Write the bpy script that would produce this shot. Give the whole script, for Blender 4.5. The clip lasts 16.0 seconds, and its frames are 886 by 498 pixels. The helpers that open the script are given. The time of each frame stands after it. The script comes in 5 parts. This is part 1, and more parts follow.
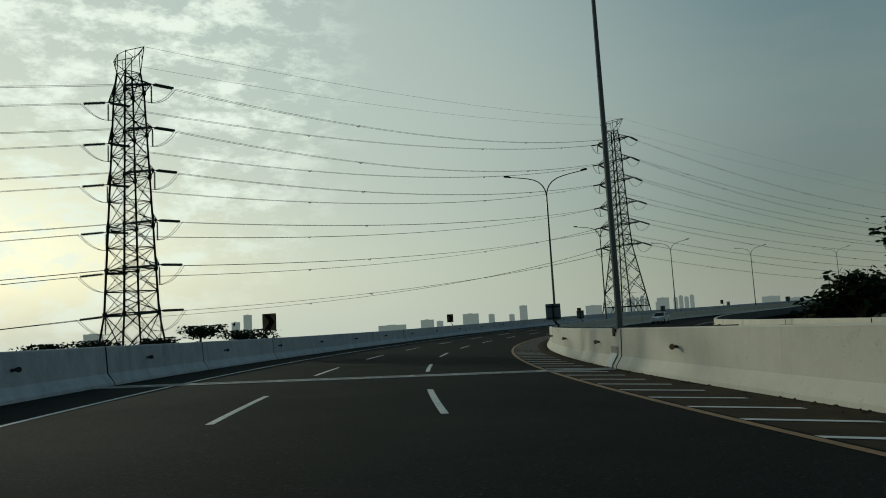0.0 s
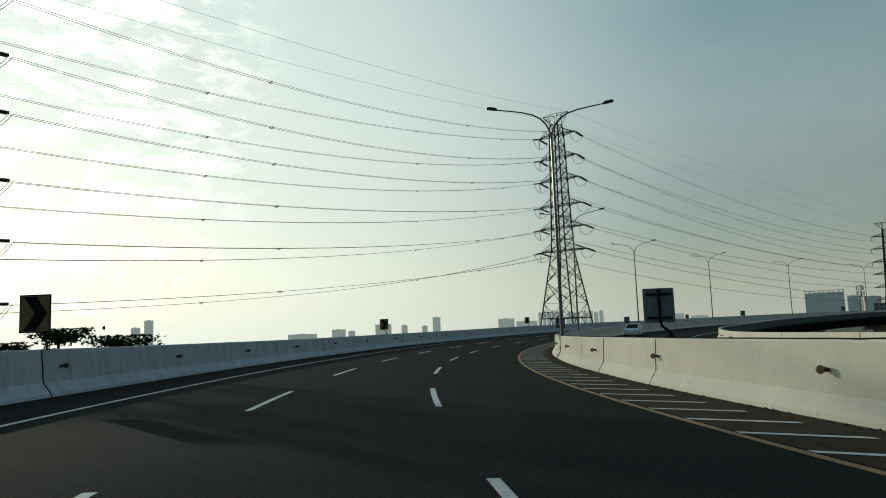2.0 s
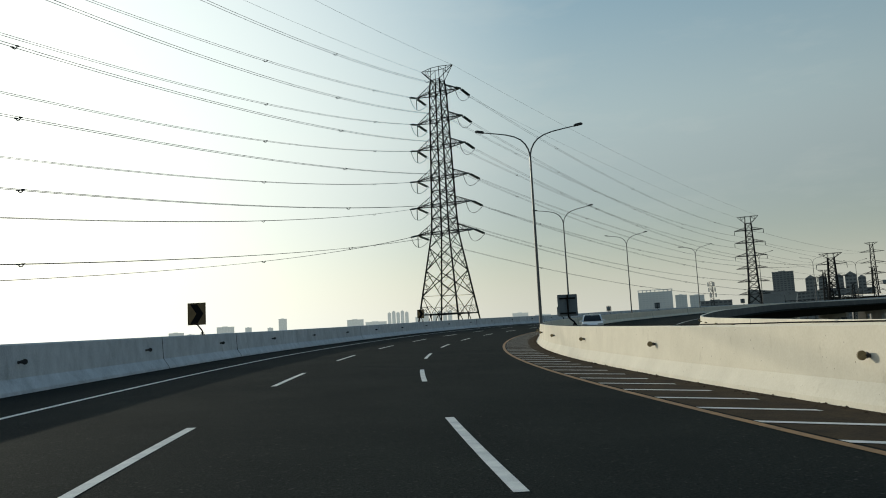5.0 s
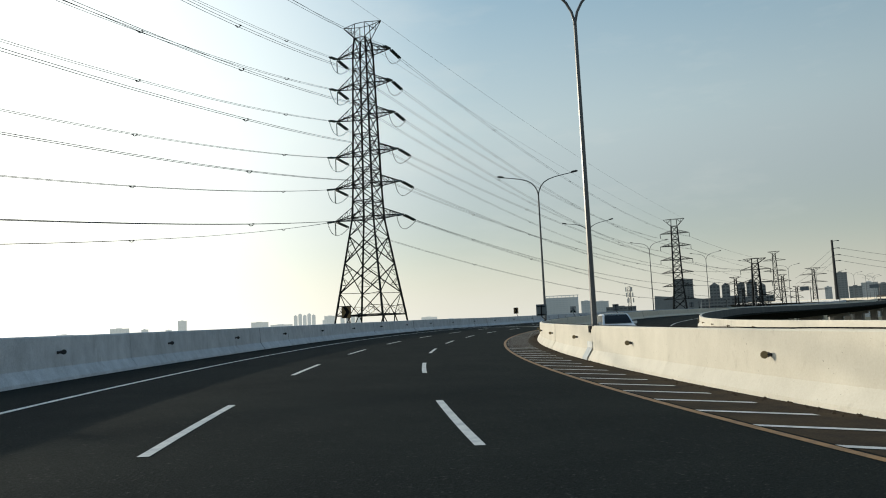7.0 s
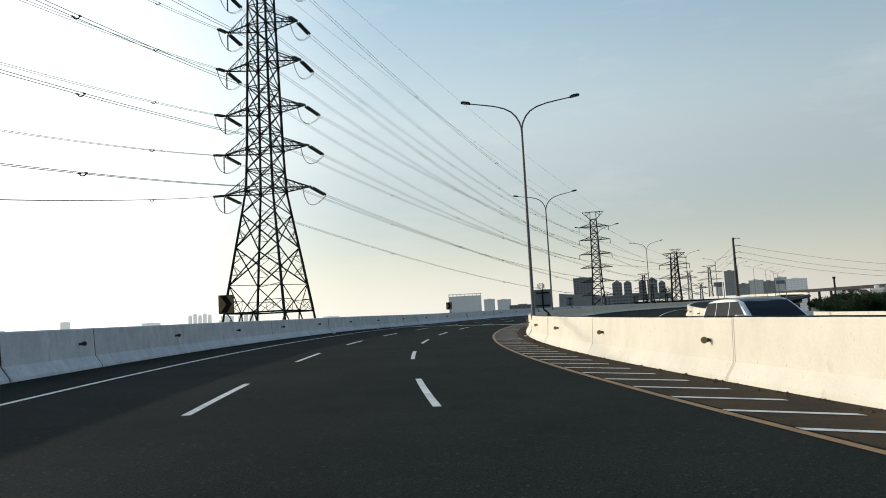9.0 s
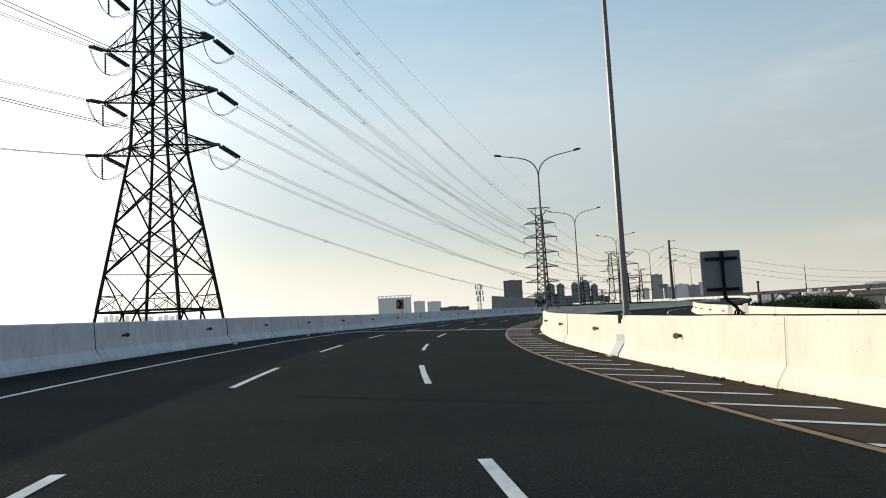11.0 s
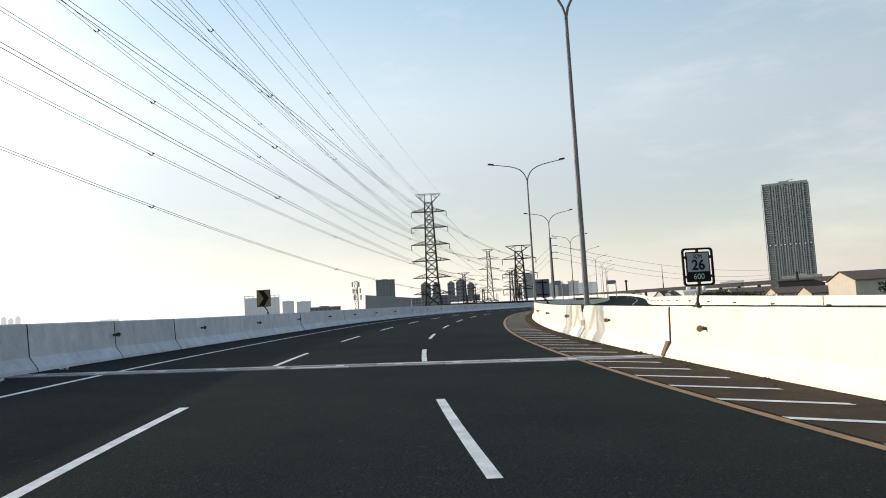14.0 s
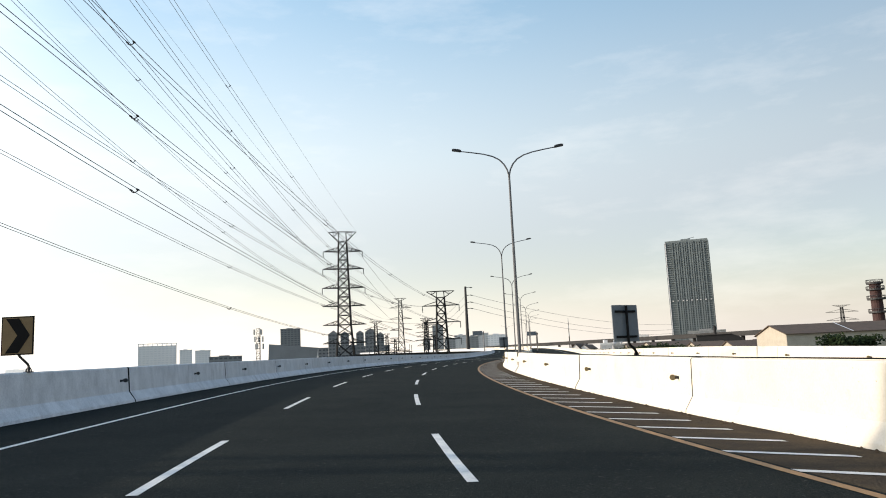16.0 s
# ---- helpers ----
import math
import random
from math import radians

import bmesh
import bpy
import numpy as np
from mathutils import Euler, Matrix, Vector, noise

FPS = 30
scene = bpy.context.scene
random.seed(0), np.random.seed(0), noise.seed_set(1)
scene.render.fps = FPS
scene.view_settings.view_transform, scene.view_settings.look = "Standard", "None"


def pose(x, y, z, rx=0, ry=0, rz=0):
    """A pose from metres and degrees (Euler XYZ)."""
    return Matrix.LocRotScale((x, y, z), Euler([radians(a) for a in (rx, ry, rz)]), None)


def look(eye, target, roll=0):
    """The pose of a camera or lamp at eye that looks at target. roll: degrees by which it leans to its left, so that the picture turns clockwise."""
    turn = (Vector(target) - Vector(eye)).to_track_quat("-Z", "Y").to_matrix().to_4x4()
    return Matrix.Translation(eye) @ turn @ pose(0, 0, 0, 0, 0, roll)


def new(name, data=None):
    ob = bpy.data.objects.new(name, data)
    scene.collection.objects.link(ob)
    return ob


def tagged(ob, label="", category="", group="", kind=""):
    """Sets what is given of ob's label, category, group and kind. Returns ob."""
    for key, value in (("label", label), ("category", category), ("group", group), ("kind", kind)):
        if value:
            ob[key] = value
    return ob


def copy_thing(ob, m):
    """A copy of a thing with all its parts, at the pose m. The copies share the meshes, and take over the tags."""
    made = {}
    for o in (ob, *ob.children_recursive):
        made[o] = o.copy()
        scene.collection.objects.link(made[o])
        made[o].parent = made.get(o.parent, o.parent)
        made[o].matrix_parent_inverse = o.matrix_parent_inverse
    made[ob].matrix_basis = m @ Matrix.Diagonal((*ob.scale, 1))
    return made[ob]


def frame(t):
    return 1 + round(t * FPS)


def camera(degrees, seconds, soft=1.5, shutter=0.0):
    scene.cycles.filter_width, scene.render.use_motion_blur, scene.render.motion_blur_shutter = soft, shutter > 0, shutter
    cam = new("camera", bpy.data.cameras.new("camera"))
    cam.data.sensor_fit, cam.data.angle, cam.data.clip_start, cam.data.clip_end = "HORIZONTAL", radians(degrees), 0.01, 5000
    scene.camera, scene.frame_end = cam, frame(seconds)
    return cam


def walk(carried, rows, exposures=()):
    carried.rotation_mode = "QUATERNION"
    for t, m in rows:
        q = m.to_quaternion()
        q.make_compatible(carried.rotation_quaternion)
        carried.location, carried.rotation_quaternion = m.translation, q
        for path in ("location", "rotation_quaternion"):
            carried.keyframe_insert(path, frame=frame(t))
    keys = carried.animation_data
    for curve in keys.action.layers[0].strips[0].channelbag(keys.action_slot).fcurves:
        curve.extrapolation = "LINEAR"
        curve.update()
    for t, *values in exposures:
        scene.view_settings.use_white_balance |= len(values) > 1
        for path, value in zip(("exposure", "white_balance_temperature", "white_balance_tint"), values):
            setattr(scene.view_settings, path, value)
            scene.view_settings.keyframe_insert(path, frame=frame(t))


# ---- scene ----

# ---------------------------------------------------------------- camera
cam = camera(60.86, 16.0, 1.0)
PATH = [
    (0.0, pose(0.017, 5.591, 1.287, 96.080, 3.247, -10.149)),
    (0.5, pose(0.341, 11.202, 1.318, 96.173, 2.960, -11.478)),
    (1.0, pose(0.815, 16.911, 1.303, 96.295, 2.903, -13.213)),
    (1.5, pose(1.420, 22.368, 1.272, 96.411, 2.263, -14.972)),
    (2.0, pose(2.211, 27.954, 1.300, 96.601, 2.118, -16.829)),
    (2.5, pose(3.170, 33.530, 1.234, 96.402, 2.237, -19.003)),
    (3.0, pose(4.323, 39.139, 1.272, 96.549, 2.486, -20.919)),
    (3.5, pose(5.703, 44.665, 1.290, 96.328, 2.612, -22.764)),
    (4.0, pose(7.212, 49.958, 1.248, 96.122, 2.982, -24.403)),
    (4.5, pose(8.883, 55.365, 1.264, 96.124, 3.001, -26.338)),
    (5.0, pose(10.699, 60.744, 1.298, 96.174, 2.953, -28.305)),
    (5.5, pose(12.665, 66.068, 1.341, 96.230, 2.875, -30.221)),
    (6.0, pose(14.784, 71.312, 1.386, 96.250, 2.804, -32.008)),
    (6.5, pose(17.057, 76.447, 1.426, 96.194, 2.776, -33.639)),
    (7.0, pose(19.460, 81.552, 1.490, 96.135, 2.522, -35.297)),
    (7.5, pose(21.992, 86.490, 1.516, 95.692, 2.582, -36.777)),
    (8.0, pose(24.784, 91.384, 1.571, 95.052, 2.738, -38.573)),
    (8.5, pose(27.688, 96.102, 1.634, 94.752, 2.863, -40.716)),
    (9.0, pose(30.761, 100.834, 1.707, 95.696, 3.019, -42.691)),
    (9.5, pose(33.927, 105.410, 1.772, 95.668, 3.014, -44.288)),
    (10.0, pose(37.222, 109.851, 1.835, 95.643, 2.952, -45.618)),
    (10.5, pose(40.644, 114.184, 1.899, 95.617, 2.871, -46.829)),
    (11.0, pose(44.190, 118.437, 1.966, 95.583, 2.812, -48.099)),
    (11.5, pose(47.866, 122.633, 2.040, 95.534, 2.812, -49.574)),
    (12.0, pose(51.690, 126.689, 2.118, 95.596, 2.836, -51.022)),
    (12.5, pose(55.710, 130.696, 2.205, 95.492, 3.264, -52.092)),
    (13.0, pose(59.690, 134.555, 2.287, 95.354, 3.407, -53.935)),
    (13.5, pose(63.826, 138.364, 2.371, 94.751, 3.389, -56.061)),
    (14.0, pose(67.936, 141.961, 2.513, 95.052, 3.237, -57.900)),
    (14.5, pose(72.161, 145.337, 2.629, 95.241, 3.260, -59.629)),
    (15.0, pose(76.190, 148.511, 2.687, 96.516, 3.046, -61.418)),
    (15.5, pose(81.190, 152.170, 2.807, 97.509, 2.937, -63.282)),
    (16.0, pose(85.981, 155.525, 2.917, 98.538, 2.673, -64.940)),
]
walk(cam, PATH, [(0.0, -1.75, 6450, -12), (1.0, -1.5, 6450, -12), (2.0, -1.13, 6500, -7), (4.0, -0.81, 6600, -1), (7.0, -0.36, 6650, 4.5), (9.0, -0.10, 6700, 8),
                  (12.0, 0.09, 6750, 11.5), (16.0, 0.47, 6900, 14)])

# ---------------------------------------------------------------- world and sun
SUN_AZ, SUN_EL = -22.3, 13.0
world = bpy.data.worlds.new("world")
scene.world = world
world.use_nodes = True
wn, wl = world.node_tree.nodes, world.node_tree.links
wn.clear()
w_out, w_bg, w_sky = wn.new("ShaderNodeOutputWorld"), wn.new("ShaderNodeBackground"), wn.new("ShaderNodeTexSky")
w_sky.sky_type, w_sky.sun_disc = "NISHITA", False
w_sky.sun_elevation, w_sky.sun_rotation = radians(SUN_EL), radians(SUN_AZ)
w_sky.air_density, w_sky.dust_density, w_sky.ozone_density = 1.0, 1.2, 1.5
w_bg.inputs["Strength"].default_value = 0.15
# thin high clouds
w_co, w_map, w_noise, w_ramp, w_mix = (wn.new("ShaderNodeTexCoord"), wn.new("ShaderNodeMapping"), wn.new("ShaderNodeTexNoise"),
                                       wn.new("ShaderNodeValToRGB"), wn.new("ShaderNodeMix"))
w_map.inputs["Scale"].default_value = (2.6, 2.6, 10.0)
w_map.inputs["Location"].default_value = (0.35, 0.1, 0.2)
w_noise.inputs["Scale"].default_value, w_noise.inputs["Detail"].default_value, w_noise.inputs["Roughness"].default_value = 1.6, 8.0, 0.62
w_ramp.color_ramp.elements[0].position, w_ramp.color_ramp.elements[1].position = 0.52, 0.76
w_ramp.color_ramp.elements[1].color = (0.17, 0.17, 0.17, 1)
w_mix.data_type = "RGBA"
w_mix.inputs[7].default_value = (7.0, 6.9, 6.7, 1)
# haze that thickens towards the horizon, all round
w_sep, w_hz, w_haze = wn.new("ShaderNodeSeparateXYZ"), wn.new("ShaderNodeValToRGB"), wn.new("ShaderNodeMix")
w_haze.data_type = "RGBA"
# the haze scatters more light on the sun's side
w_dot, w_fwd, w_hc = wn.new("ShaderNodeVectorMath"), wn.new("ShaderNodeMapRange"), wn.new("ShaderNodeMix")
w_dot.operation, w_hc.data_type = "DOT_PRODUCT", "RGBA"
w_dot.inputs[1].default_value = (math.sin(radians(SUN_AZ)), math.cos(radians(SUN_AZ)), 0.0)
w_fwd.inputs["From Min"].default_value, w_fwd.inputs["From Max"].default_value = -0.6, 1.0
w_hc.inputs[6].default_value, w_hc.inputs[7].default_value = (3.3, 3.25, 3.2, 1), (9.0, 8.9, 8.5, 1)
wl.new(w_co.outputs["Generated"], w_dot.inputs[0])
wl.new(w_dot.outputs["Value"], w_fwd.inputs["Value"])
wl.new(w_fwd.outputs["Result"], w_hc.inputs[0])
w_tone, w_mul = wn.new("ShaderNodeValToRGB"), wn.new("ShaderNodeMix")
w_mul.data_type, w_mul.blend_type = "RGBA", "MULTIPLY"
w_blue = wn.new("ShaderNodeMapRange")
w_blue.inputs["From Min"].default_value, w_blue.inputs["From Max"].default_value = 0.35, 0.78
w_blue.inputs["To Min"].default_value, w_blue.inputs["To Max"].default_value = 1.0, 0.84
wl.new(w_fwd.outputs["Result"], w_blue.inputs["Value"])
wl.new(w_blue.outputs["Result"], w_mul.inputs[0])
w_tone.color_ramp.elements[0].color, w_tone.color_ramp.elements[1].color = (1, 0.98, 0.95, 1), (0.26, 0.52, 0.92, 1)
w_tone.color_ramp.elements[1].position = 0.75
mid = w_tone.color_ramp.elements.new(0.26)
mid.color = (0.74, 0.90, 1.0, 1)
mid = w_tone.color_ramp.elements.new(0.12)
mid.color = (1.0, 0.995, 0.98, 1)
mid = w_tone.color_ramp.elements.new(0.45)
mid.color = (0.41, 0.71, 1.0, 1)
wl.new(w_hc.outputs[2], w_mul.inputs[6])
wl.new(w_tone.outputs["Color"], w_mul.inputs[7])
wl.new(w_mul.outputs[2], w_haze.inputs[7])
w_hz.color_ramp.interpolation = "EASE"
for pos, val in ((0.0, 0.93), (0.12, 0.85), (0.28, 0.72), (0.6, 0.5), (1.0, 0.35)):
    e = w_hz.color_ramp.elements.new(pos) if pos not in (0.0, 1.0) else w_hz.color_ramp.elements[int(pos)]
    e.color = (val, val, val, 1)
wl.new(w_co.outputs["Generated"], w_map.inputs["Vector"])
wl.new(w_map.outputs["Vector"], w_noise.inputs["Vector"])
wl.new(w_noise.outputs["Fac"], w_ramp.inputs["Fac"])
wl.new(w_ramp.outputs["Color"], w_mix.inputs[0])
wl.new(w_co.outputs["Generated"], w_sep.inputs["Vector"])
wl.new(w_sep.outputs["Z"], w_hz.inputs["Fac"])
wl.new(w_sep.outputs["Z"], w_tone.inputs["Fac"])
wl.new(w_hz.outputs["Color"], w_haze.inputs[0])
wl.new(w_sky.outputs["Color"], w_haze.inputs[6])
wl.new(w_haze.outputs[2], w_mix.inputs[6])
# a field of small bright clouds high up beside the sun
w_dir, w_near, w_fine, w_puff, w_amt, w_cl = (wn.new("ShaderNodeVectorMath"), wn.new("ShaderNodeMapRange"), wn.new("ShaderNodeTexNoise"), wn.new("ShaderNodeMapRange"),
                                              wn.new("ShaderNodeMath"), wn.new("ShaderNodeMix"))
w_dir.operation, w_amt.operation, w_cl.data_type = "DOT_PRODUCT", "MULTIPLY", "RGBA"
w_dir.inputs[1].default_value = (math.sin(radians(-16)) * math.cos(radians(18)), math.cos(radians(-16)) * math.cos(radians(18)), math.sin(radians(18)))
w_near.inputs["From Min"].default_value, w_near.inputs["From Max"].default_value = math.cos(radians(22)), math.cos(radians(6))
w_near.interpolation_type = "SMOOTHSTEP"
w_fine.inputs["Scale"].default_value, w_fine.inputs["Detail"].default_value, w_fine.inputs["Roughness"].default_value = 17.0, 7.0, 0.68
w_puff.inputs["From Min"].default_value, w_puff.inputs["From Max"].default_value = 0.47, 0.62
w_cl.inputs[7].default_value = (23.0, 22.6, 22.0, 1)
wl.new(w_co.outputs["Generated"], w_dir.inputs[0])
wl.new(w_dir.outputs["Value"], w_near.inputs["Value"])
w_fmap = wn.new("ShaderNodeMapping")
w_fmap.inputs["Scale"].default_value = (1.0, 1.0, 2.2)
wl.new(w_co.outputs["Generated"], w_fmap.inputs["Vector"])
wl.new(w_fmap.outputs["Vector"], w_fine.inputs["Vector"])
wl.new(w_fine.outputs["Fac"], w_puff.inputs["Value"])
wl.new(w_near.outputs["Result"], w_amt.inputs[0])
wl.new(w_puff.outputs["Result"], w_amt.inputs[1])
wl.new(w_amt.outputs["Value"], w_cl.inputs[0])
wl.new(w_mix.outputs[2], w_cl.inputs[6])
# aureole of the low sun in the haze
w_sd, w_sr, w_au = wn.new("ShaderNodeVectorMath"), wn.new("ShaderNodeMapRange"), wn.new("ShaderNodeMix")
w_sd.operation, w_au.data_type, w_sr.interpolation_type = "DOT_PRODUCT", "RGBA", "SMOOTHSTEP"
w_sd.inputs[1].default_value = (math.sin(radians(SUN_AZ)) * math.cos(radians(SUN_EL)), math.cos(radians(SUN_AZ)) * math.cos(radians(SUN_EL)), math.sin(radians(SUN_EL)))
w_sr.inputs["From Min"].default_value, w_sr.inputs["From Max"].default_value = math.cos(radians(60)), 1.0
w_sr.inputs["To Max"].default_value = 0.53
w_au.inputs[7].default_value = (18.0, 17.6, 17.0, 1)
wl.new(w_co.outputs["Generated"], w_sd.inputs[0])
wl.new(w_sd.outputs["Value"], w_sr.inputs["Value"])
wl.new(w_sr.outputs["Result"], w_au.inputs[0])
wl.new(w_cl.outputs[2], w_au.inputs[6])
wl.new(w_au.outputs[2], w_bg.inputs["Color"])
wl.new(w_bg.outputs["Background"], w_out.inputs["Surface"])

sun = new("sun", bpy.data.lights.new("sun", "SUN"))
sun.data.energy, sun.data.angle, sun.data.color = 3.6, radians(0.6), (1.0, 0.9, 0.76)
sun_way = Vector((math.sin(radians(SUN_AZ)) * math.cos(radians(SUN_EL)), math.cos(radians(SUN_AZ)) * math.cos(radians(SUN_EL)), math.sin(radians(SUN_EL))))
sun.matrix_world = look(sun_way * 400, (0, 0, 0))


# ---------------------------------------------------------------- materials
def material(name, colour, rough=0.8, metal=0.0, second=None, scale=4.0, fine=60.0, bump=0.15, spread=0.5, streak=(1, 1, 1), per_object=0.0, spec=0.3, grit=0.35, stain=None, pits=None):
    """Two-scale noise between two base colours, with grain in the bump."""
    m = bpy.data.materials.new(name)
    m.use_nodes = True
    n, l = m.node_tree.nodes, m.node_tree.links
    b = n["Principled BSDF"]
    b.inputs["Roughness"].default_value, b.inputs["Metallic"].default_value = rough, metal
    b.inputs["Specular IOR Level"].default_value = spec
    second = second or tuple(c * 0.75 for c in colour)
    co, mp = n.new("ShaderNodeTexCoord"), n.new("ShaderNodeMapping")
    mp.inputs["Scale"].default_value = streak
    big, small = n.new("ShaderNodeTexNoise"), n.new("ShaderNodeTexNoise")
    big.inputs["Scale"].default_value, big.inputs["Detail"].default_value, big.inputs["Roughness"].default_value = scale, 6.0, 0.65
    small.inputs["Scale"].default_value, small.inputs["Detail"].default_value = fine, 3.0
    ramp = n.new("ShaderNodeValToRGB")
    ramp.color_ramp.elements[0].position, ramp.color_ramp.elements[1].position = 0.5 - spread / 2, 0.5 + spread / 2
    ramp.color_ramp.elements[0].color, ramp.color_ramp.elements[1].color = (*second, 1), (*colour, 1)
    add = n.new("ShaderNodeMix")
    add.data_type, add.blend_type = "RGBA", "OVERLAY"
    add.inputs[0].default_value = grit
    l.new(co.outputs["Object"], mp.inputs["Vector"])
    l.new(mp.outputs["Vector"], big.inputs["Vector"])
    l.new(co.outputs["Object"], small.inputs["Vector"])
    l.new(big.outputs["Fac"], ramp.inputs["Fac"])
    l.new(ramp.outputs["Color"], add.inputs[6])
    l.new(small.outputs["Fac"], add.inputs[7])
    last = add.outputs[2]
    if per_object:
        info, mul, hue = n.new("ShaderNodeObjectInfo"), n.new("ShaderNodeMapRange"), n.new("ShaderNodeHueSaturation")
        mul.inputs["To Min"].default_value, mul.inputs["To Max"].default_value = 1 - per_object, 1 + per_object
        l.new(info.outputs["Random"], mul.inputs["Value"])
        l.new(mul.outputs["Result"], hue.inputs["Value"])
        l.new(last, hue.inputs["Color"])
        last = hue.outputs["Color"]
    if stain:
        colour2, scale2, stretch, low, high, most = stain
        smap, snoise, srange, smix = n.new("ShaderNodeMapping"), n.new("ShaderNodeTexNoise"), n.new("ShaderNodeMapRange"), n.new("ShaderNodeMix")
        smap.inputs["Scale"].default_value = stretch
        snoise.inputs["Scale"].default_value, snoise.inputs["Detail"].default_value, snoise.inputs["Roughness"].default_value = scale2, 5.0, 0.7
        srange.inputs["From Min"].default_value, srange.inputs["From Max"].default_value, srange.inputs["To Max"].default_value = low, high, most
        smix.data_type = "RGBA"
        smix.inputs[7].default_value = (*colour2, 1)
        l.new(co.outputs["Object"], smap.inputs["Vector"])
        l.new(smap.outputs["Vector"], snoise.inputs["Vector"])
        l.new(snoise.outputs["Fac"], srange.inputs["Value"])
        l.new(srange.outputs["Result"], smix.inputs[0])
        l.new(last, smix.inputs[6])
        last = smix.outputs[2]
    if pits:
        # small chips and pinholes, thicker in some places
        colour3, scale3, edge3 = pits
        pnoise, psum, prange, pmix = n.new("ShaderNodeTexNoise"), n.new("ShaderNodeMath"), n.new("ShaderNodeMapRange"), n.new("ShaderNodeMix")
        pnoise.inputs["Scale"].default_value, pnoise.inputs["Detail"].default_value, pnoise.inputs["Roughness"].default_value = scale3, 2.0, 0.5
        psum.operation = "MULTIPLY_ADD"
        psum.inputs[1].default_value = 0.16
        prange.inputs["From Min"].default_value, prange.inputs["From Max"].default_value, prange.inputs["To Max"].default_value = edge3 + 0.08, edge3 + 0.11, 0.8
        pmix.data_type = "RGBA"
        pmix.inputs[7].default_value = (*colour3, 1)
        l.new(co.outputs["Object"], pnoise.inputs["Vector"])
        l.new(big.outputs["Fac"], psum.inputs[0])
        l.new(pnoise.outputs["Fac"], psum.inputs[2])
        l.new(psum.outputs["Value"], prange.inputs["Value"])
        l.new(prange.outputs["Result"], pmix.inputs[0])
        l.new(last, pmix.inputs[6])
        last = pmix.outputs[2]
    l.new(last, b.inputs["Base Color"])
    if bump:
        bp = n.new("ShaderNodeBump")
        bp.inputs["Strength"].default_value, bp.inputs["Distance"].default_value = bump, 0.02
        l.new(small.outputs["Fac"], bp.inputs["Height"])
        l.new(bp.outputs["Normal"], b.inputs["Normal"])
    return m


ASPHALT = material("asphalt", (0.0215, 0.0255, 0.0225), 0.95, second=(0.012, 0.015, 0.0148), scale=0.35, fine=38, bump=0.8, spec=0.03, grit=0.75, stain=((0.085, 0.087, 0.08), 17.0, (1, 1, 1), 0.60, 0.72, 0.75))
SHOULDER = material("dirty shoulder asphalt", (0.08, 0.058, 0.036), 0.95, spec=0.03, second=(0.036, 0.031, 0.026), scale=1.2, fine=30, bump=0.6)
PAINT_WHITE = material("road paint white", (0.72, 0.705, 0.65), 0.7, second=(0.45, 0.45, 0.44), scale=3.0, fine=70, spread=0.35)
PAINT_YELLOW = material("road paint yellow", (0.36, 0.195, 0.075), 0.7, second=(0.20, 0.12, 0.06), scale=3.0, fine=70, spread=0.35)
CONCRETE_L = material("concrete grey", (0.60, 0.62, 0.645), 0.9, second=(0.425, 0.445, 0.47), scale=1.9, spread=0.38, fine=26, streak=(1, 1, 0.6), per_object=0.06, grit=0.32, stain=((0.20, 0.20, 0.20), 1.8, (1, 1, 0.25), 0.58, 0.78, 0.6))
CONCRETE_R = material("concrete painted cream", (0.685, 0.635, 0.535), 0.85, second=(0.585, 0.54, 0.45), scale=0.9, fine=28, streak=(1, 1, 0.8), per_object=0.04, spread=0.42, grit=0.14, bump=0.1,
                      stain=((0.30, 0.25, 0.185), 3.1, (1, 1, 0.6), 0.60, 0.80, 0.45), pits=((0.16, 0.125, 0.09), 19.0, 0.735))
CONCRETE_D = material("concrete plain", (0.36, 0.35, 0.33), 0.92, second=(0.26, 0.25, 0.24), scale=0.6, fine=20)
NOSING = material("joint nosing concrete", (0.36, 0.35, 0.33), 0.85, second=(0.22, 0.21, 0.20), scale=3.0, fine=50, per_object=0.35)
SEAL = material("dusty rubber seal", (0.12, 0.118, 0.11), 0.9, second=(0.07, 0.07, 0.066), scale=4.0, fine=40, spec=0.1)
CLAMP = material("pale clamp steel", (0.62, 0.62, 0.59), 0.75, second=(0.45, 0.45, 0.43), scale=12.0, fine=60, per_object=0.1)
RUST = material("rusty stained plate", (0.17, 0.12, 0.075), 0.85, second=(0.09, 0.065, 0.045), scale=8.0, fine=50)
PLATE = material("pale painted steel plate", (0.46, 0.485, 0.49), 0.55, second=(0.385, 0.40, 0.405), scale=5.0, fine=40, bump=0.03, grit=0.08)
PLATE_DULL = material("weathered steel flange", (0.36, 0.34, 0.29), 0.7, second=(0.24, 0.22, 0.18), scale=9.0, fine=40, grit=0.1, bump=0.05)
RUBBER = material("rubber seal", (0.014, 0.014, 0.014), 0.9, scale=5, spec=0.04)
GALV = material("galvanised steel", (0.115, 0.118, 0.122), 0.36, 0.0, spec=0.5, second=(0.085, 0.087, 0.09), scale=2.0, fine=40, bump=0.05)
# near-black base puts the backlit silhouette into the colour; bare galvanising is lighter
LATTICE = material("silhouette-dark tower steel", (0.025, 0.027, 0.028), 0.85, 0.0, spec=0.08, second=(0.02, 0.02, 0.02), scale=0.5, fine=20, bump=0.0)
WIRE = material("aluminium conductor", (0.11, 0.115, 0.118), 0.8, 0.0, scale=0.3, bump=0.0)
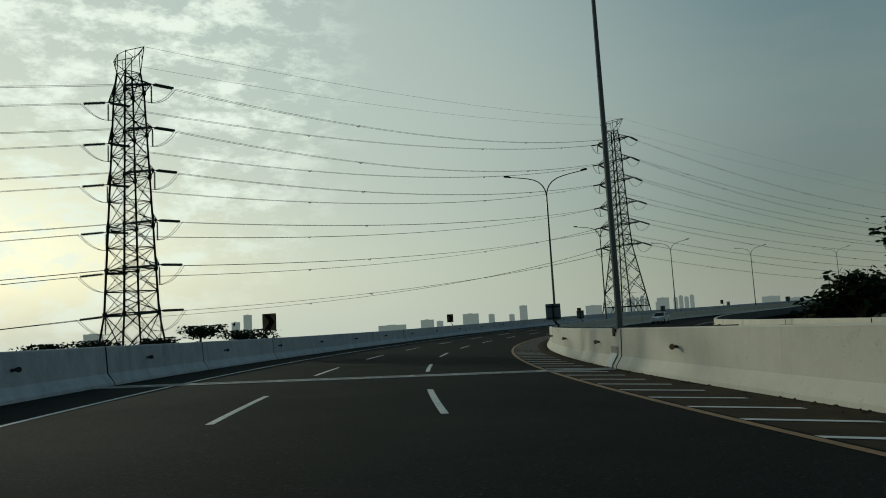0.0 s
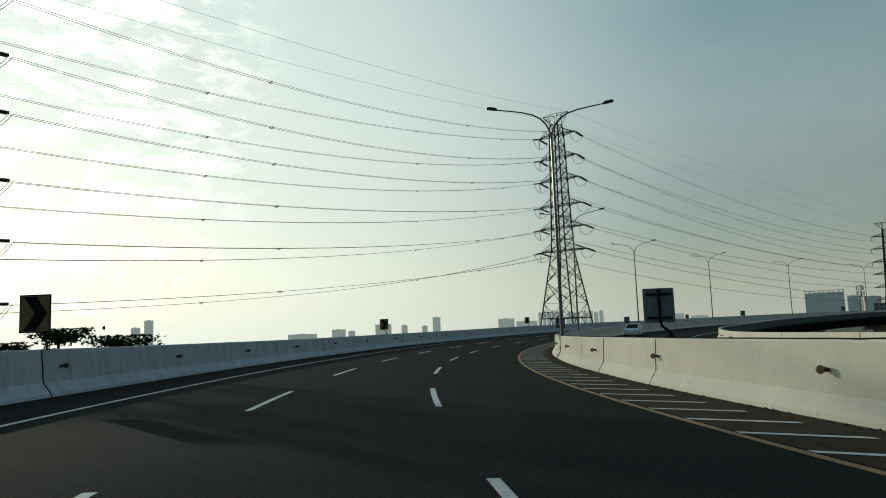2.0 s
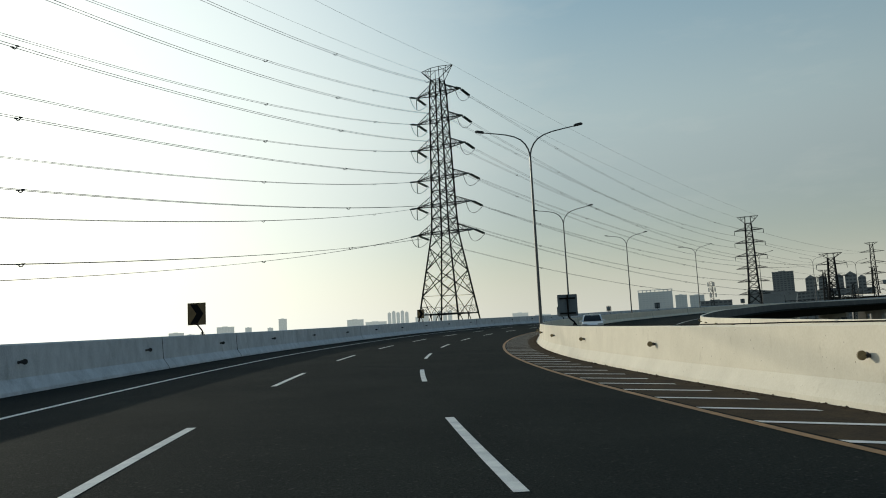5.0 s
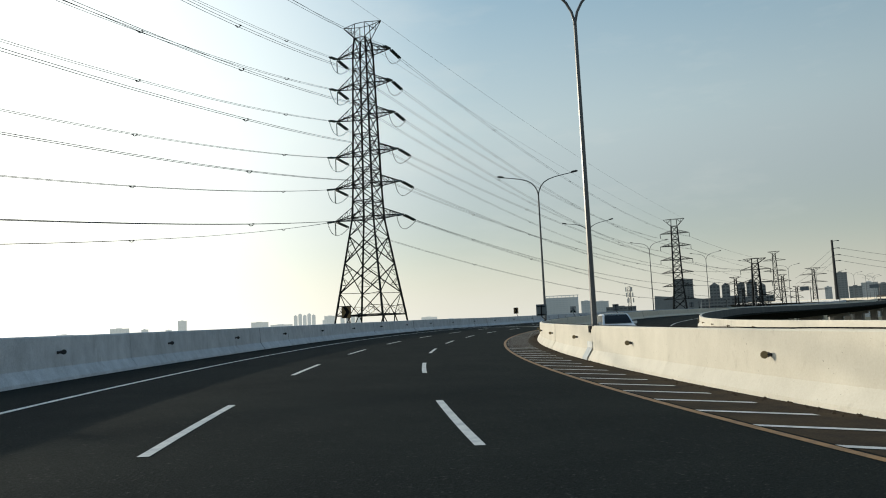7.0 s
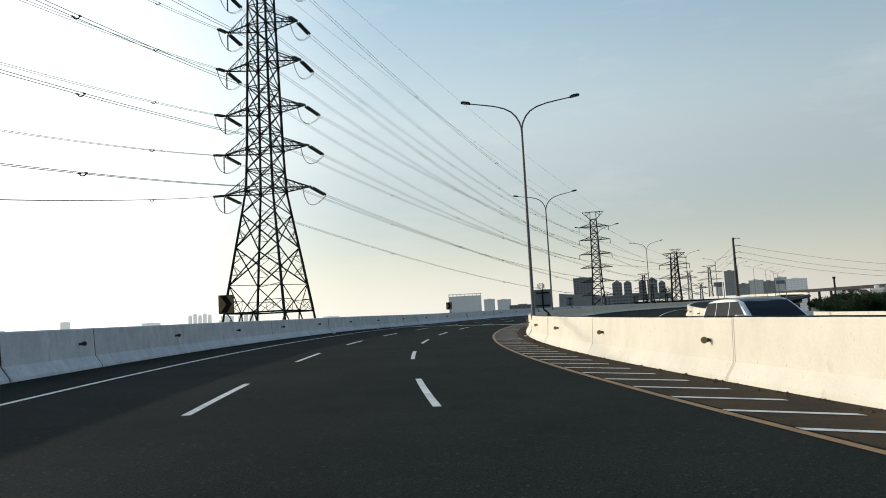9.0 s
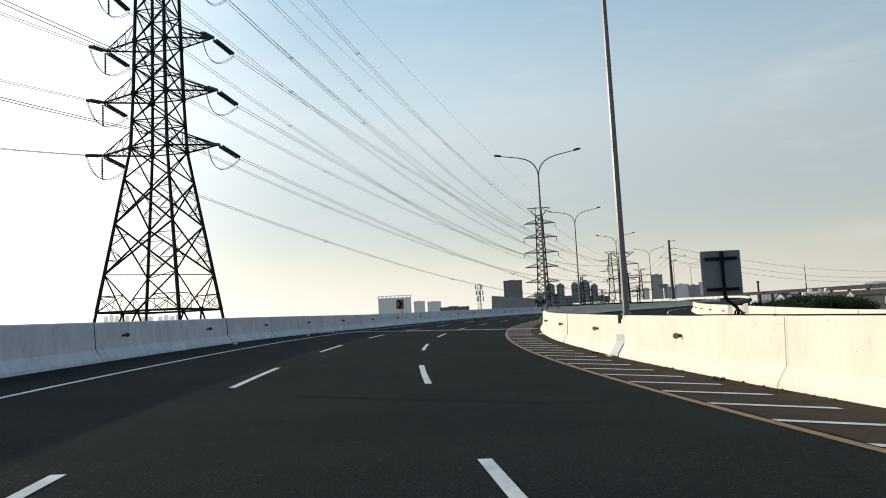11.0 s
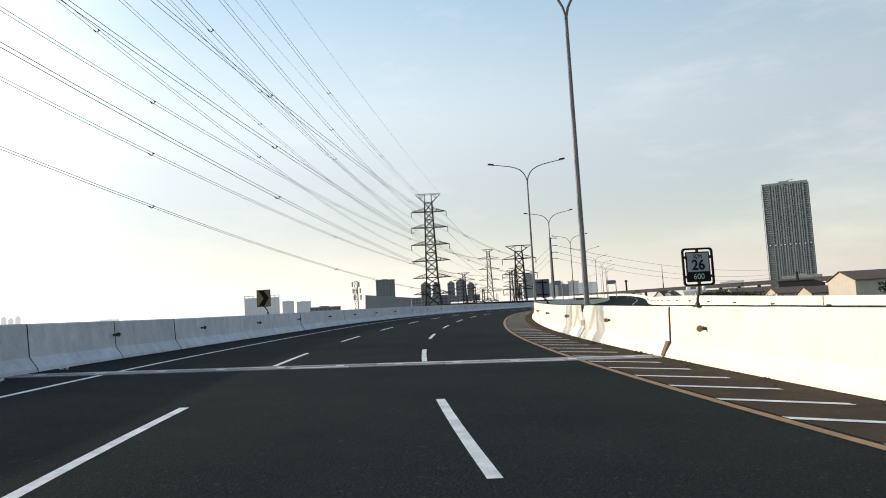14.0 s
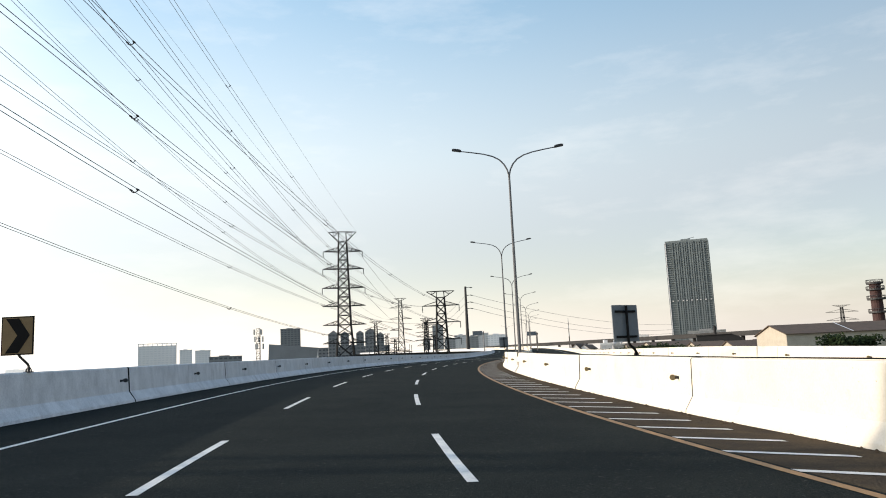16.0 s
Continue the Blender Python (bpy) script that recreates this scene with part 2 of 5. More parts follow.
CERAMIC = material("insulator glass", (0.05, 0.075, 0.075), 0.35, scale=2, bump=0.0)
DARK_STEEL = material("dark painted steel", (0.05, 0.05, 0.05), 0.6, 0.2, scale=2)
SIGN_BACK = material("sign back aluminium", (0.15, 0.175, 0.19), 0.6, 0.0, second=(0.115, 0.135, 0.15), scale=3)
SIGN_YELLOW = material("sign sheeting yellow", (0.21, 0.14, 0.062), 0.6, second=(0.15, 0.10, 0.05), scale=4)
SIGN_BLACK = material("sign black", (0.010, 0.010, 0.010), 0.7, spec=0.08)
SIGN_GREY = material("sign sheeting grey", (0.28, 0.31, 0.325), 0.6, second=(0.22, 0.245, 0.26), scale=4)
SIGN_GREEN = material("sign sheeting pale green", (0.36, 0.47, 0.42), 0.6)
PLATE_WHITE = material("white painted steel flange", (0.72, 0.72, 0.69), 0.6, second=(0.50, 0.51, 0.50), scale=7.0, streak=(1, 1, 0.12), spread=0.3, fine=40, grit=0.1, bump=0.05)
SIGN_WHITE = material("sign white", (0.7, 0.7, 0.7), 0.6)
REFLECTOR = material("reflector amber", (0.24, 0.19, 0.10), 0.35, second=(0.16, 0.125, 0.065), scale=20)
GROUND = material("ground earth and scrub", (0.10, 0.11, 0.06), 0.95, second=(0.16, 0.13, 0.09), scale=0.02, fine=0.6, bump=0.3)
BARK = material("bark", (0.10, 0.075, 0.05), 0.9, second=(0.06, 0.045, 0.03), scale=3, fine=25)
LEAF = material("leaves", (0.022, 0.036, 0.014), 0.8, spec=0.05, second=(0.012, 0.02, 0.008), scale=1.5, fine=8, bump=0.0)
ROOF = material("roof tiles brown", (0.13, 0.09, 0.065), 0.85, second=(0.08, 0.06, 0.045), scale=0.6, fine=6, per_object=0.2)
WALL_CREAM = material("house wall cream", (0.42, 0.38, 0.31), 0.9, second=(0.34, 0.31, 0.25), scale=0.5, fine=8, per_object=0.12)
TOWER_WALL = material("tower block wall", (0.18, 0.21, 0.21), 0.8, second=(0.135, 0.16, 0.162), scale=0.05, fine=2)
TOWER_GLASS = material("tower block glazing", (0.09, 0.113, 0.118), 0.3, second=(0.065, 0.082, 0.087), scale=0.2, fine=1, bump=0, spec=0.5)
DULL_GLASS = material("dull glazing", (0.10, 0.11, 0.115), 0.5, second=(0.08, 0.085, 0.09), scale=0.2, fine=1, bump=0)
# pane tone lifted close to the wall tone, as haze fades far windows
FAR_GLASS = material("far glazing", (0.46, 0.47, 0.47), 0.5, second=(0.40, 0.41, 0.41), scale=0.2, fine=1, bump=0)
MID_WALL = material("mid-grey block wall", (0.30, 0.31, 0.30), 0.85, second=(0.24, 0.25, 0.25), scale=0.05, fine=1, per_object=0.12)
# near-black base for the railway deck, its columns and the shed roof
DARK_CONCRETE = material("near-black concrete", (0.045, 0.044, 0.043), 0.92, second=(0.028, 0.028, 0.027), scale=0.3, fine=6)
# dark tone stands in for shade on the parapet's outer side
FASCIA = material("shade-painted fascia concrete", (0.13, 0.13, 0.125), 0.92, second=(0.07, 0.07, 0.068), scale=0.7, fine=14, streak=(1, 1, 0.3), grit=0.3)
SHED_DARK = material("dark shed cladding", (0.022, 0.022, 0.022), 0.8, second=(0.015, 0.015, 0.015), scale=0.4, fine=6)
# pale enough to carry distance haze on the skyline blocks too
PALE_WALL = material("pale block wall", (0.62, 0.62, 0.60), 0.85, second=(0.54, 0.54, 0.53), scale=0.05, fine=1, per_object=0.08)
DULL_WALL = material("dull block wall", (0.22, 0.235, 0.24), 0.85, second=(0.17, 0.18, 0.185), scale=0.05, fine=1, per_object=0.1)
# pale base plus emission paint distance haze onto the skyline blocks
HAZE_WALL = material("haze-glow wall", (0.55, 0.56, 0.55), 0.9, second=(0.5, 0.51, 0.5), scale=0.02, fine=0.3, bump=0.0, per_object=0.08)
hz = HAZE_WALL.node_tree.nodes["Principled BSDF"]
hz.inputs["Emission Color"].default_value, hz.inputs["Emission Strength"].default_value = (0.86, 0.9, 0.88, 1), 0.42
# distance haze put into the colour: wall and panes both lightened
FAR_WALL = material("haze-pale distant wall", (0.80, 0.80, 0.78), 0.9, second=(0.74, 0.74, 0.73), scale=0.02, fine=0.3, bump=0.0, per_object=0.08)
FAR_PANE = material("haze-pale distant glazing", (0.68, 0.69, 0.69), 0.9, second=(0.62, 0.63, 0.63), scale=0.02, fine=0.3, bump=0.0)
CHIMNEY_RED = material("red painted steel", (0.055, 0.025, 0.022), 0.8, second=(0.035, 0.02, 0.019), scale=0.6)


# ---------------------------------------------------------------- mesh helpers
def mesh_object(name, verts, faces, mat, smooth=False):
    me = bpy.data.meshes.new(name)
    me.from_pydata([tuple(v) for v in verts], [], faces)
    me.materials.append(mat)
    me.update()
    if smooth:
        me.polygons.foreach_set("use_smooth", [True] * len(me.polygons))
    return new(name, me)


def child(ob, parent, label=""):
    ob.parent = parent
    if label:
        ob["label"] = label
    return ob


def thing(name, at=None, label="", category="", group="", kind=""):
    e = new(name)
    e.empty_display_size = 0.2
    if at is not None:
        e.matrix_basis = at
    return tagged(e, label, category, group, kind)


class Mesh:
    """Gathers verts and faces of one part."""

    def __init__(self):
        self.v, self.f = [], []

    def face_set(self, verts, faces):
        o = len(self.v)
        self.v += [Vector(q) for q in verts]
        self.f += [tuple(i + o for i in fc) for fc in faces]

    def box(self, x0, x1, y0, y1, z0, z1, m=None):
        vs = [Vector(q) for q in ((x0, y0, z0), (x1, y0, z0), (x1, y1, z0), (x0, y1, z0), (x0, y0, z1), (x1, y0, z1), (x1, y1, z1), (x0, y1, z1))]
        if m is not None:
            vs = [m @ q for q in vs]
        self.face_set(vs, [(3, 2, 1, 0), (4, 5, 6, 7), (0, 1, 5, 4), (1, 2, 6, 5), (2, 3, 7, 6), (3, 0, 4, 7)])

    def bar(self, a, b, r, r2=None, n=4):
        """A prism of n sides from a to b."""
        a, b = Vector(a), Vector(b)
        r2 = r if r2 is None else r2
        w = (b - a).normalized()
        u = w.orthogonal().normalized()
        x = w.cross(u)
        ring = [math.cos(math.tau * (i + 0.5) / n) * u + math.sin(math.tau * (i + 0.5) / n) * x for i in range(n)]
        vs = [a + q * r for q in ring] + [b + q * r2 for q in ring]
        fs = [(i, (i + 1) % n, n + (i + 1) % n, n + i) for i in range(n)] + [tuple(range(n))[::-1], tuple(range(n, 2 * n))]
        self.face_set(vs, fs)

    def tube(self, pts, radii, n=8):
        pts = [Vector(q) for q in pts]
        if not isinstance(radii, (list, tuple)):
            radii = [radii] * len(pts)
        vs, fs, u = [], [], None
        for i, q in enumerate(pts):
            w = (pts[min(i + 1, len(pts) - 1)] - pts[max(i - 1, 0)]).normalized()
            u = w.orthogonal().normalized() if u is None else (u - u.dot(w) * w).normalized()
            x = w.cross(u)
            vs += [q + radii[i] * (math.cos(math.tau * j / n) * u + math.sin(math.tau * j / n) * x) for j in range(n)]
        for i in range(len(pts) - 1):
            fs += [(i * n + j, i * n + (j + 1) % n, (i + 1) * n + (j + 1) % n, (i + 1) * n + j) for j in range(n)]
        fs += [tuple(range(n))[::-1], tuple(range((len(pts) - 1) * n, len(pts) * n))]
        self.face_set(vs, fs)

    def make(self, name, mat, parent=None, label="", smooth=False, at=None):
        ob = mesh_object(name, self.v, self.f, mat, smooth)
        if parent is not None:
            child(ob, parent, label)
        if at is not None:
            ob.matrix_basis = at
        return ob


# ---------------------------------------------------------------- the road's line
KNOTS = [-40.0 + 23.0 * i for i in range(33)]
CURVE = [-.00553, -.00553, -.00553, -.00562, -.00577, -.00469, -.00574, -.0051, -.0051, -.00571, -.00436, -.00267, -.00309, -.00201, -.00067, -.00046, -.00025,
         -.00004, .00011, .00018, .00023, .0003, .00042, .00055, .00063, .0008, .0014, .0022, .003, .0034, .0034, .003, .003]
GRADE = [.0002, .0001, 0, -.0007, .0019, .0054, .0112, .0138, .0142, .0165, .0127, .0174, .0138, .0102, .008, .0067, .0079, .0099, .012, .0137, .0151, .0163, .0175, .0189,
         .020, .021, .022, .022, .022, .022, .021, .020, .020]
BANK = [.0186, .0184, .0178, .021, .0182, .0216, .0281, .0281, .0335, .0341, .0237, .0198, .0154, .0175, .0192, .0195, .017, .015, .014, .013, .012, .011, .010, .009, .008, .007, .004,
        -.004, -.012, -.015, -.015, -.015, -.015]
ROAD_S = np.arange(-60.0, 900.0)
ROAD_T = np.cumsum(np.interp(ROAD_S, KNOTS, CURVE))
ROAD_T -= np.interp(0, ROAD_S, ROAD_T)
ROAD_X, ROAD_Y, ROAD_Z = np.cumsum(-np.sin(ROAD_T)), np.cumsum(np.cos(ROAD_T)), np.cumsum(np.interp(ROAD_S, KNOTS, GRADE))
ROAD_X -= np.interp(0, ROAD_S, ROAD_X)
ROAD_Y -= np.interp(0, ROAD_S, ROAD_Y)
ROAD_Z -= np.interp(0, ROAD_S, ROAD_Z)
GROUND_Z = -9.0


def heading(s):
    return float(np.interp(s, ROAD_S, ROAD_T))


def on_road(s, off, up=0.0):
    """The place at station s, off metres to the right of the track, up above the banked surface."""
    t = np.interp(s, ROAD_S, ROAD_T)
    return Vector((np.interp(s, ROAD_S, ROAD_X) + off * math.cos(t), np.interp(s, ROAD_S, ROAD_Y) + off * math.sin(t),
                   np.interp(s, ROAD_S, ROAD_Z) - np.interp(s, KNOTS, BANK) * off + up))


def road_pose(s, off, up=0.0, turn=0.0):
    """Upright pose at the road: x to the right, y along it."""
    return Matrix.Translation(on_road(s, off, up)) @ Matrix.Rotation(heading(s) + radians(turn), 4, "Z")


def sweep(mesh, profile, s0, s1, step=1.5, closed=True):
    """Runs a profile of (off, up) along the road."""
    n = max(1, round((s1 - s0) / step))
    k = len(profile)
    vs = [on_road(s0 + (s1 - s0) * i / n, o, u) for i in range(n + 1) for o, u in profile]
    fs = []
    for i in range(n):
        for j in range(k if closed else k - 1):
            a, b = i * k + j, i * k + (j + 1) % k
            fs.append((a, b, b + k, a + k))
    if closed:
        fs += [tuple(range(k))[::-1], tuple(range(n * k, (n + 1) * k))]
    mesh.face_set(vs, fs)


def swept(name, profile, s0, s1, mat, step=1.5, closed=True, parent=None, label=""):
    m = Mesh()
    sweep(m, profile, s0, s1, step, closed)
    return m.make(name, mat, parent, label)


# ---------------------------------------------------------------- ground and decks
gm = Mesh()
gm.face_set([(-5000, -5000, GROUND_Z), (5000, -5000, GROUND_Z), (5000, 5000, GROUND_Z), (-5000, 5000, GROUND_Z)], [(0, 1, 2, 3)])
tagged(gm.make("ground", GROUND), "flat scrubby ground below the viaduct", "ground", kind="structure")

S_END = 850.0
for nm, o0, o1, lab in (("road_near", -8.95, 7.12, "dark asphalt carriageway on a viaduct deck"), ("road_far", 7.13, 21.75, "dark asphalt carriageway of the opposite direction")):
    deck = swept(nm, [(o0, 0), (o1, 0), (o1, -0.3), (o1 - 3.0, -0.55), (o1 - 4.4, -2.1), (o0 + 4.4, -2.1), (o0 + 3.0, -0.55), (o0, -0.3)], -58, S_END, ASPHALT, 2.0)
    tagged(deck, lab, "road", kind="structure")
sh = swept("shoulder_dirt", [(4.9, 0.004), (6.72, 0.004)], -30, 420, SHOULDER, 2.0, closed=False)
tagged(sh, "strip of grit and dust along the median kerb", "road edge", kind="structure")
for i in range(22):
    s = -20 + 40 * i
    for off in (-0.9, 14.4):
        p0 = on_road(s, off, -2.05)
        pm = Mesh()
        mt = Matrix.Translation((p0.x, p0.y, 0)) @ Matrix.Rotation(heading(s), 4, "Z")
        pm.box(-1.3, 1.3, -0.9, 0.9, GROUND_Z, p0.z - 1.2, mt)
        pm.box(-3.2, 3.2, -1.0, 1.0, p0.z - 1.2, p0.z, mt)
        tagged(pm.make("pier", CONCRETE_D), "plain concrete pier under the viaduct deck", "pier", "viaduct piers", "structure")


# ---------------------------------------------------------------- road paint
edge = swept("edge_line", [(-6.10, 0.005), (-5.97, 0.005)], -50, 845, PAINT_WHITE, 2.0, closed=False)
tagged(edge, "continuous white edge line", "road marking", kind="structure")
edge = swept("edge_line", [(4.68, 0.008), (4.82, 0.008)], -50, 845, PAINT_YELLOW, 2.0, closed=False)
tagged(edge, "continuous faded yellow edge line", "road marking", kind="structure")
edge = swept("edge_line", [(17.83, 0.005), (17.97, 0.005)], -50, 845, PAINT_WHITE, 2.0, closed=False)
tagged(edge, "continuous white edge line of the opposite carriageway", "road marking", kind="structure")
for off in (1.19, -2.41):
    line = thing("lane_line", None, "broken white lane line on asphalt", "road marking", "lane lines", "structure")
    for k in range(-4, 40):
        s0 = 17.54 + 12.573 * k
        swept("dash", [(off - 0.065, 0.005), (off + 0.065, 0.005)], s0, s0 + 5.1, PAINT_WHITE, 1.3, closed=False, parent=line)
hatch = thing("hatch_marking", None, "white diagonal hatching beside the median", "road marking", kind="structure")
for k in range(-34, 185):
    s0 = 50.08 + 1.748 * k
    hm = Mesh()
    pts = []
    for j in range(4):
        u = j / 3
        c = s0 - 0.90 * u
        pts += [on_road(c - 0.1, 4.84 + 1.33 * u, 0.012), on_road(c + 0.1, 4.84 + 1.33 * u, 0.012)]
    hm.face_set(pts, [(2 * j, 2 * j + 2, 2 * j + 3, 2 * j + 1) for j in range(3)])
    hm.make("stripe", PAINT_WHITE, hatch)
for s, clamp, pitch in ((27.9, -8.15, 1.27), (180.3, -7.58, 1.36), (332.6, -7.6, 1.3)):
    jt = thing("expansion_joint", None, "pale concrete expansion joint with a rubber seal across the road", "road joint", "expansion joints", "structure")
    rnd = random.Random(int(s))
    for a, b in ((-0.46, -0.07), (0.07, 0.46)):
        o = -8.2
        while o < 6.65:
            o1 = min(6.7, o + rnd.uniform(1.1, 3.2))
            jm = Mesh()
            n = max(2, round((o1 - o) / 0.9))
            pts = [on_road(s + q, o + (o1 - o - 0.012) * i / n, up) for up in (0.0, 0.016) for i in range(n + 1) for q in (a, b)]
            k = 2 * (n + 1)
            jm.face_set(pts, [(k + 2 * i, k + 2 * i + 2, k + 2 * i + 3, k + 2 * i + 1) for i in range(n)] + [(2 * i, 2 * i + 2, k + 2 * i + 2, k + 2 * i) for i in range(n)])
            jm.make("nosing", NOSING, jt)
            o = o1
    jm = Mesh()
    n = 16
    pts = [on_road(s + q, -8.2 + 14.9 * i / n, 0.008) for i in range(n + 1) for q in (-0.07, 0.07)]
    jm.face_set(pts, [(2 * i, 2 * i + 2, 2 * i + 3, 2 * i + 1) for i in range(n)])
    jm.make("seal", SEAL, jt)
    for k in range(11):
        o = clamp + pitch * k - 0.09
        jm = Mesh()
        for a, b in ((-0.13, -0.02), (0.02, 0.13)):
            pts = [on_road(s + q, o + w, up) for up in (0.0, 0.021) for q, w in ((a, 0), (b, 0), (b, 0.18), (a, 0.18))]
            jm.face_set(pts, [(7, 6, 5, 4), (0, 1, 5, 4), (1, 2, 6, 5), (2, 3, 7, 6), (3, 0, 4, 7)])
        jm.make("clamp_plate", CLAMP, jt, "pale clamp plate")

# ---------------------------------------------------------------- concrete barriers
LEFT_JOINTS = [-55, -45, -35, -25, -15, -5, 5, 18.5, 29, 37.5, 47.4, 63.9, 69.3, 78.4, 90.5, 99.4, 110.0, 125.4, 130.6, 141.0, 152, 164.7, 171.4, 181.6, 186.6, 191.7, 211.6, 223.9]
LEFT_JOINTS += [223.9 + 11 * i for i in range(1, 57)]
RIGHT_JOINTS = [-55, -45, -35, -25, -15, -4, 8, 18, 28, 37.2, 38.6, 47.6, 54.1, 59.2, 69.0, 79.5, 90, 102.4, 110, 120.5, 131, 141, 150.2, 155.1, 160.4, 170.4, 180.1, 190.3, 201.2]
RIGHT_JOINTS += [201.2 + 10.5 * i for i in range(1, 62)]
FAR_JOINTS = [-58 + 12.4 * i for i in range(74)]
L_PROF = [(-8.285, 0), (-8.30, 0.08), (-8.50, 0.36), (-8.555, 1.15), (-8.58, 1.18), (-8.76, 1.18), (-8.78, 1.15), (-8.80, 0)]
SEALED = (-4, 8, 18, 37.2, 38.6, 59.2, 79.5, 90, 102.4, 110, 120.5, 141, 150.2, 190.3)
R_PROF = [(6.76, 0), (6.775, 0.08), (6.95, 0.36), (6.985, 1.145), (7.01, 1.175), (7.245, 1.175), (7.27, 1.145), (7.31, 0.36), (7.48, 0.08), (7.50, 0)]
O_PROF = [(20.72, 0), (20.735, 0.08), (20.92, 0.36), (20.97, 1.10), (21.0, 1.13), (21.2, 1.13), (21.23, 1.10), (21.3, 0)]


def barrier(name, label, prof, joints, mat, gap=0.016):
    top = thing(name, None, label, "concrete barrier", kind="structure")
    for a, b in zip(joints, joints[1:]):
        if a < 838:
            wob = random.uniform(-0.012, 0.012)
            mid_o = sum(o for o, u in prof) / len(prof)
            shut = a in SEALED
            g0, g1 = (0.004 if q in SEALED else gap for q in (a, b))
            swept("joint_filler", [(mid_o + (o - mid_o) * (0.995 if shut else 0.975), u - (0.006 if u > 0.5 else 0)) for o, u in prof], a - 0.05, a + 0.05, mat if shut else RUBBER, 0.06, parent=top)
            swept("segment", [(o + wob, u + (wob * 0.6 if u > 0.5 else 0)) for o, u in prof], a + g0, b - g1, mat, 1.25, parent=top)
    return top


barrier("barrier_outer", "grey precast concrete parapet along the outer road edge", L_PROF, LEFT_JOINTS, CONCRETE_L, 0.034)
barrier("barrier_median", "sunlit cream concrete median barrier", R_PROF, RIGHT_JOINTS, CONCRETE_R, 0.034)
barrier("barrier_far", "sunlit cream concrete parapet of the opposite carriageway", O_PROF, FAR_JOINTS, CONCRETE_R)
# thin dark sheet laid on the outer face to paint its shade
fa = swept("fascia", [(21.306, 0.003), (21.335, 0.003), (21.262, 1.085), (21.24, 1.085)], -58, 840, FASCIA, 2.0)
tagged(fa, "dark sheet painting shade onto the outside of the far parapet", "parapet fascia", kind="structure")


# ---------------------------------------------------------------- street lamps
def street_lamp(m):
    top = thing("street_lamp", m, "tall grey steel street lamp with two curved arms", "street lamp", "lamps along the median")
    pm = Mesh()
    zs = [1.17, 3, 6, 9, 11.9]
    pm.tube([(0, 0, z) for z in zs], [0.105, 0.098, 0.088, 0.076, 0.064], 8)
    pm.make("pole", GALV, top)
    bm = Mesh()
    bm.box(-0.12, 0.12, -0.19, 0.19, 1.17, 1.20)
    for x in (-0.14, 0.14):
        for y in (-0.14, 0.14):
            bm.bar((x * 0.65, y, 1.19), (x * 0.65, y, 1.25), 0.016, n=6)
    bm.make("base_plate", GALV, top)
    for sd in (-1, 1):
        am = Mesh()
        line = [(0.0, 11.7), (0.02, 12.05), (0.10, 12.4), (0.28, 12.75), (0.55, 13.05), (0.95, 13.28), (1.5, 13.45), (2.2, 13.58), (2.95, 13.70)]
        am.tube([(sd * x, 0, z) for x, z in line], [0.05] * 4 + [0.046, 0.043, 0.04, 0.037, 0.034], 8)
        arm = am.make("arm", GALV, top, smooth=True)
        hm = Mesh()
        tilt = Matrix.Translation((sd * 2.9, 0, 13.70)) @ Matrix.Rotation(-sd * 0.17, 4, "Y")
        a, b = (0.0, 0.56) if sd > 0 else (-0.56, 0.0)
        hm.box(min(a, b), max(a, b), -0.13, 0.13, -0.03, 0.06, tilt)
        hm.box(min(a, b) + 0.08, max(a, b) - 0.08, -0.10, 0.10, 0.06, 0.10, tilt)
        hm.make("lamp_head", DARK_STEEL, arm)
        lm = Mesh()
        lm.box(min(a, b) + 0.06, max(a, b) - 0.06, -0.09, 0.09, -0.045, -0.03, tilt)
        lm.make("lens", SIGN_GREY, arm, "flat grey glass lens")
    return top


LAMPS = [28.45, 69.1, 110.55, 150.42, 190.15, 230.68, 270.95, 310.61, 349.8, 389.0, 428.6, 469.3, 510.0, 550.3, 590.0, 630.0]
lamp = street_lamp(road_pose(LAMPS[0], 7.08, 0.0))
for s in [-12.0] + LAMPS[1:]:
    copy_thing(lamp, road_pose(s, 7.08, 0.0))


# ---------------------------------------------------------------- fittings on the barriers
def delineator(m, side, face):
    """A round reflector on a short stem; side +1 when the barrier stands to its right."""
    top = thing("delineator", m, "small round reflector on a short steel bracket on the barrier", "reflector", "barrier reflectors")
    dm = Mesh()
    dm.bar((0, -0.012, 0), (0, 0.012, 0), 0.068, n=16)
    dm.make("disc", face, top)
    sm = Mesh()
    sm.bar((side * 0.05, 0.004, 0), (side * 0.17, 0.004, 0), 0.02, 0.028, 8)
    sm.bar((side * 0.075, 0.004, 0), (side * 0.115, 0.004, -0.004), 0.05, 0.028, 8)
    sm.bar((side * 0.11, 0.004, -0.006), (side * 0.20, 0.004, -0.012), 0.03, 0.055, 8)
    sm.make("bracket", DARK_STEEL, top)
    return top


first = delineator(road_pose(22.9 - 8.16 * 3, 6.835, 0.73), 1, REFLECTOR)
for s in [22.9 + 8.16 * k for k in range(-2, 7)] + [80.6, 88.95, 97.25] + [97.35 + 8.05 * k for k in range(1, 28)]:
    copy_thing(first, road_pose(s, 6.835, 0.73))
for k in range(-18, 26):
    copy_thing(first, road_pose(185.3 + 8.08 * k, 20.78, 0.66))
# discs on this side take the dark material to paint their backlit look
first = delineator(road_pose(32.0 - 8.13 * 4, -8.36, 0.75), -1, DARK_STEEL)
for k in range(-3, 40):
    copy_thing(first, road_pose(32.0 + 8.13 * k, -8.36, 0.75))


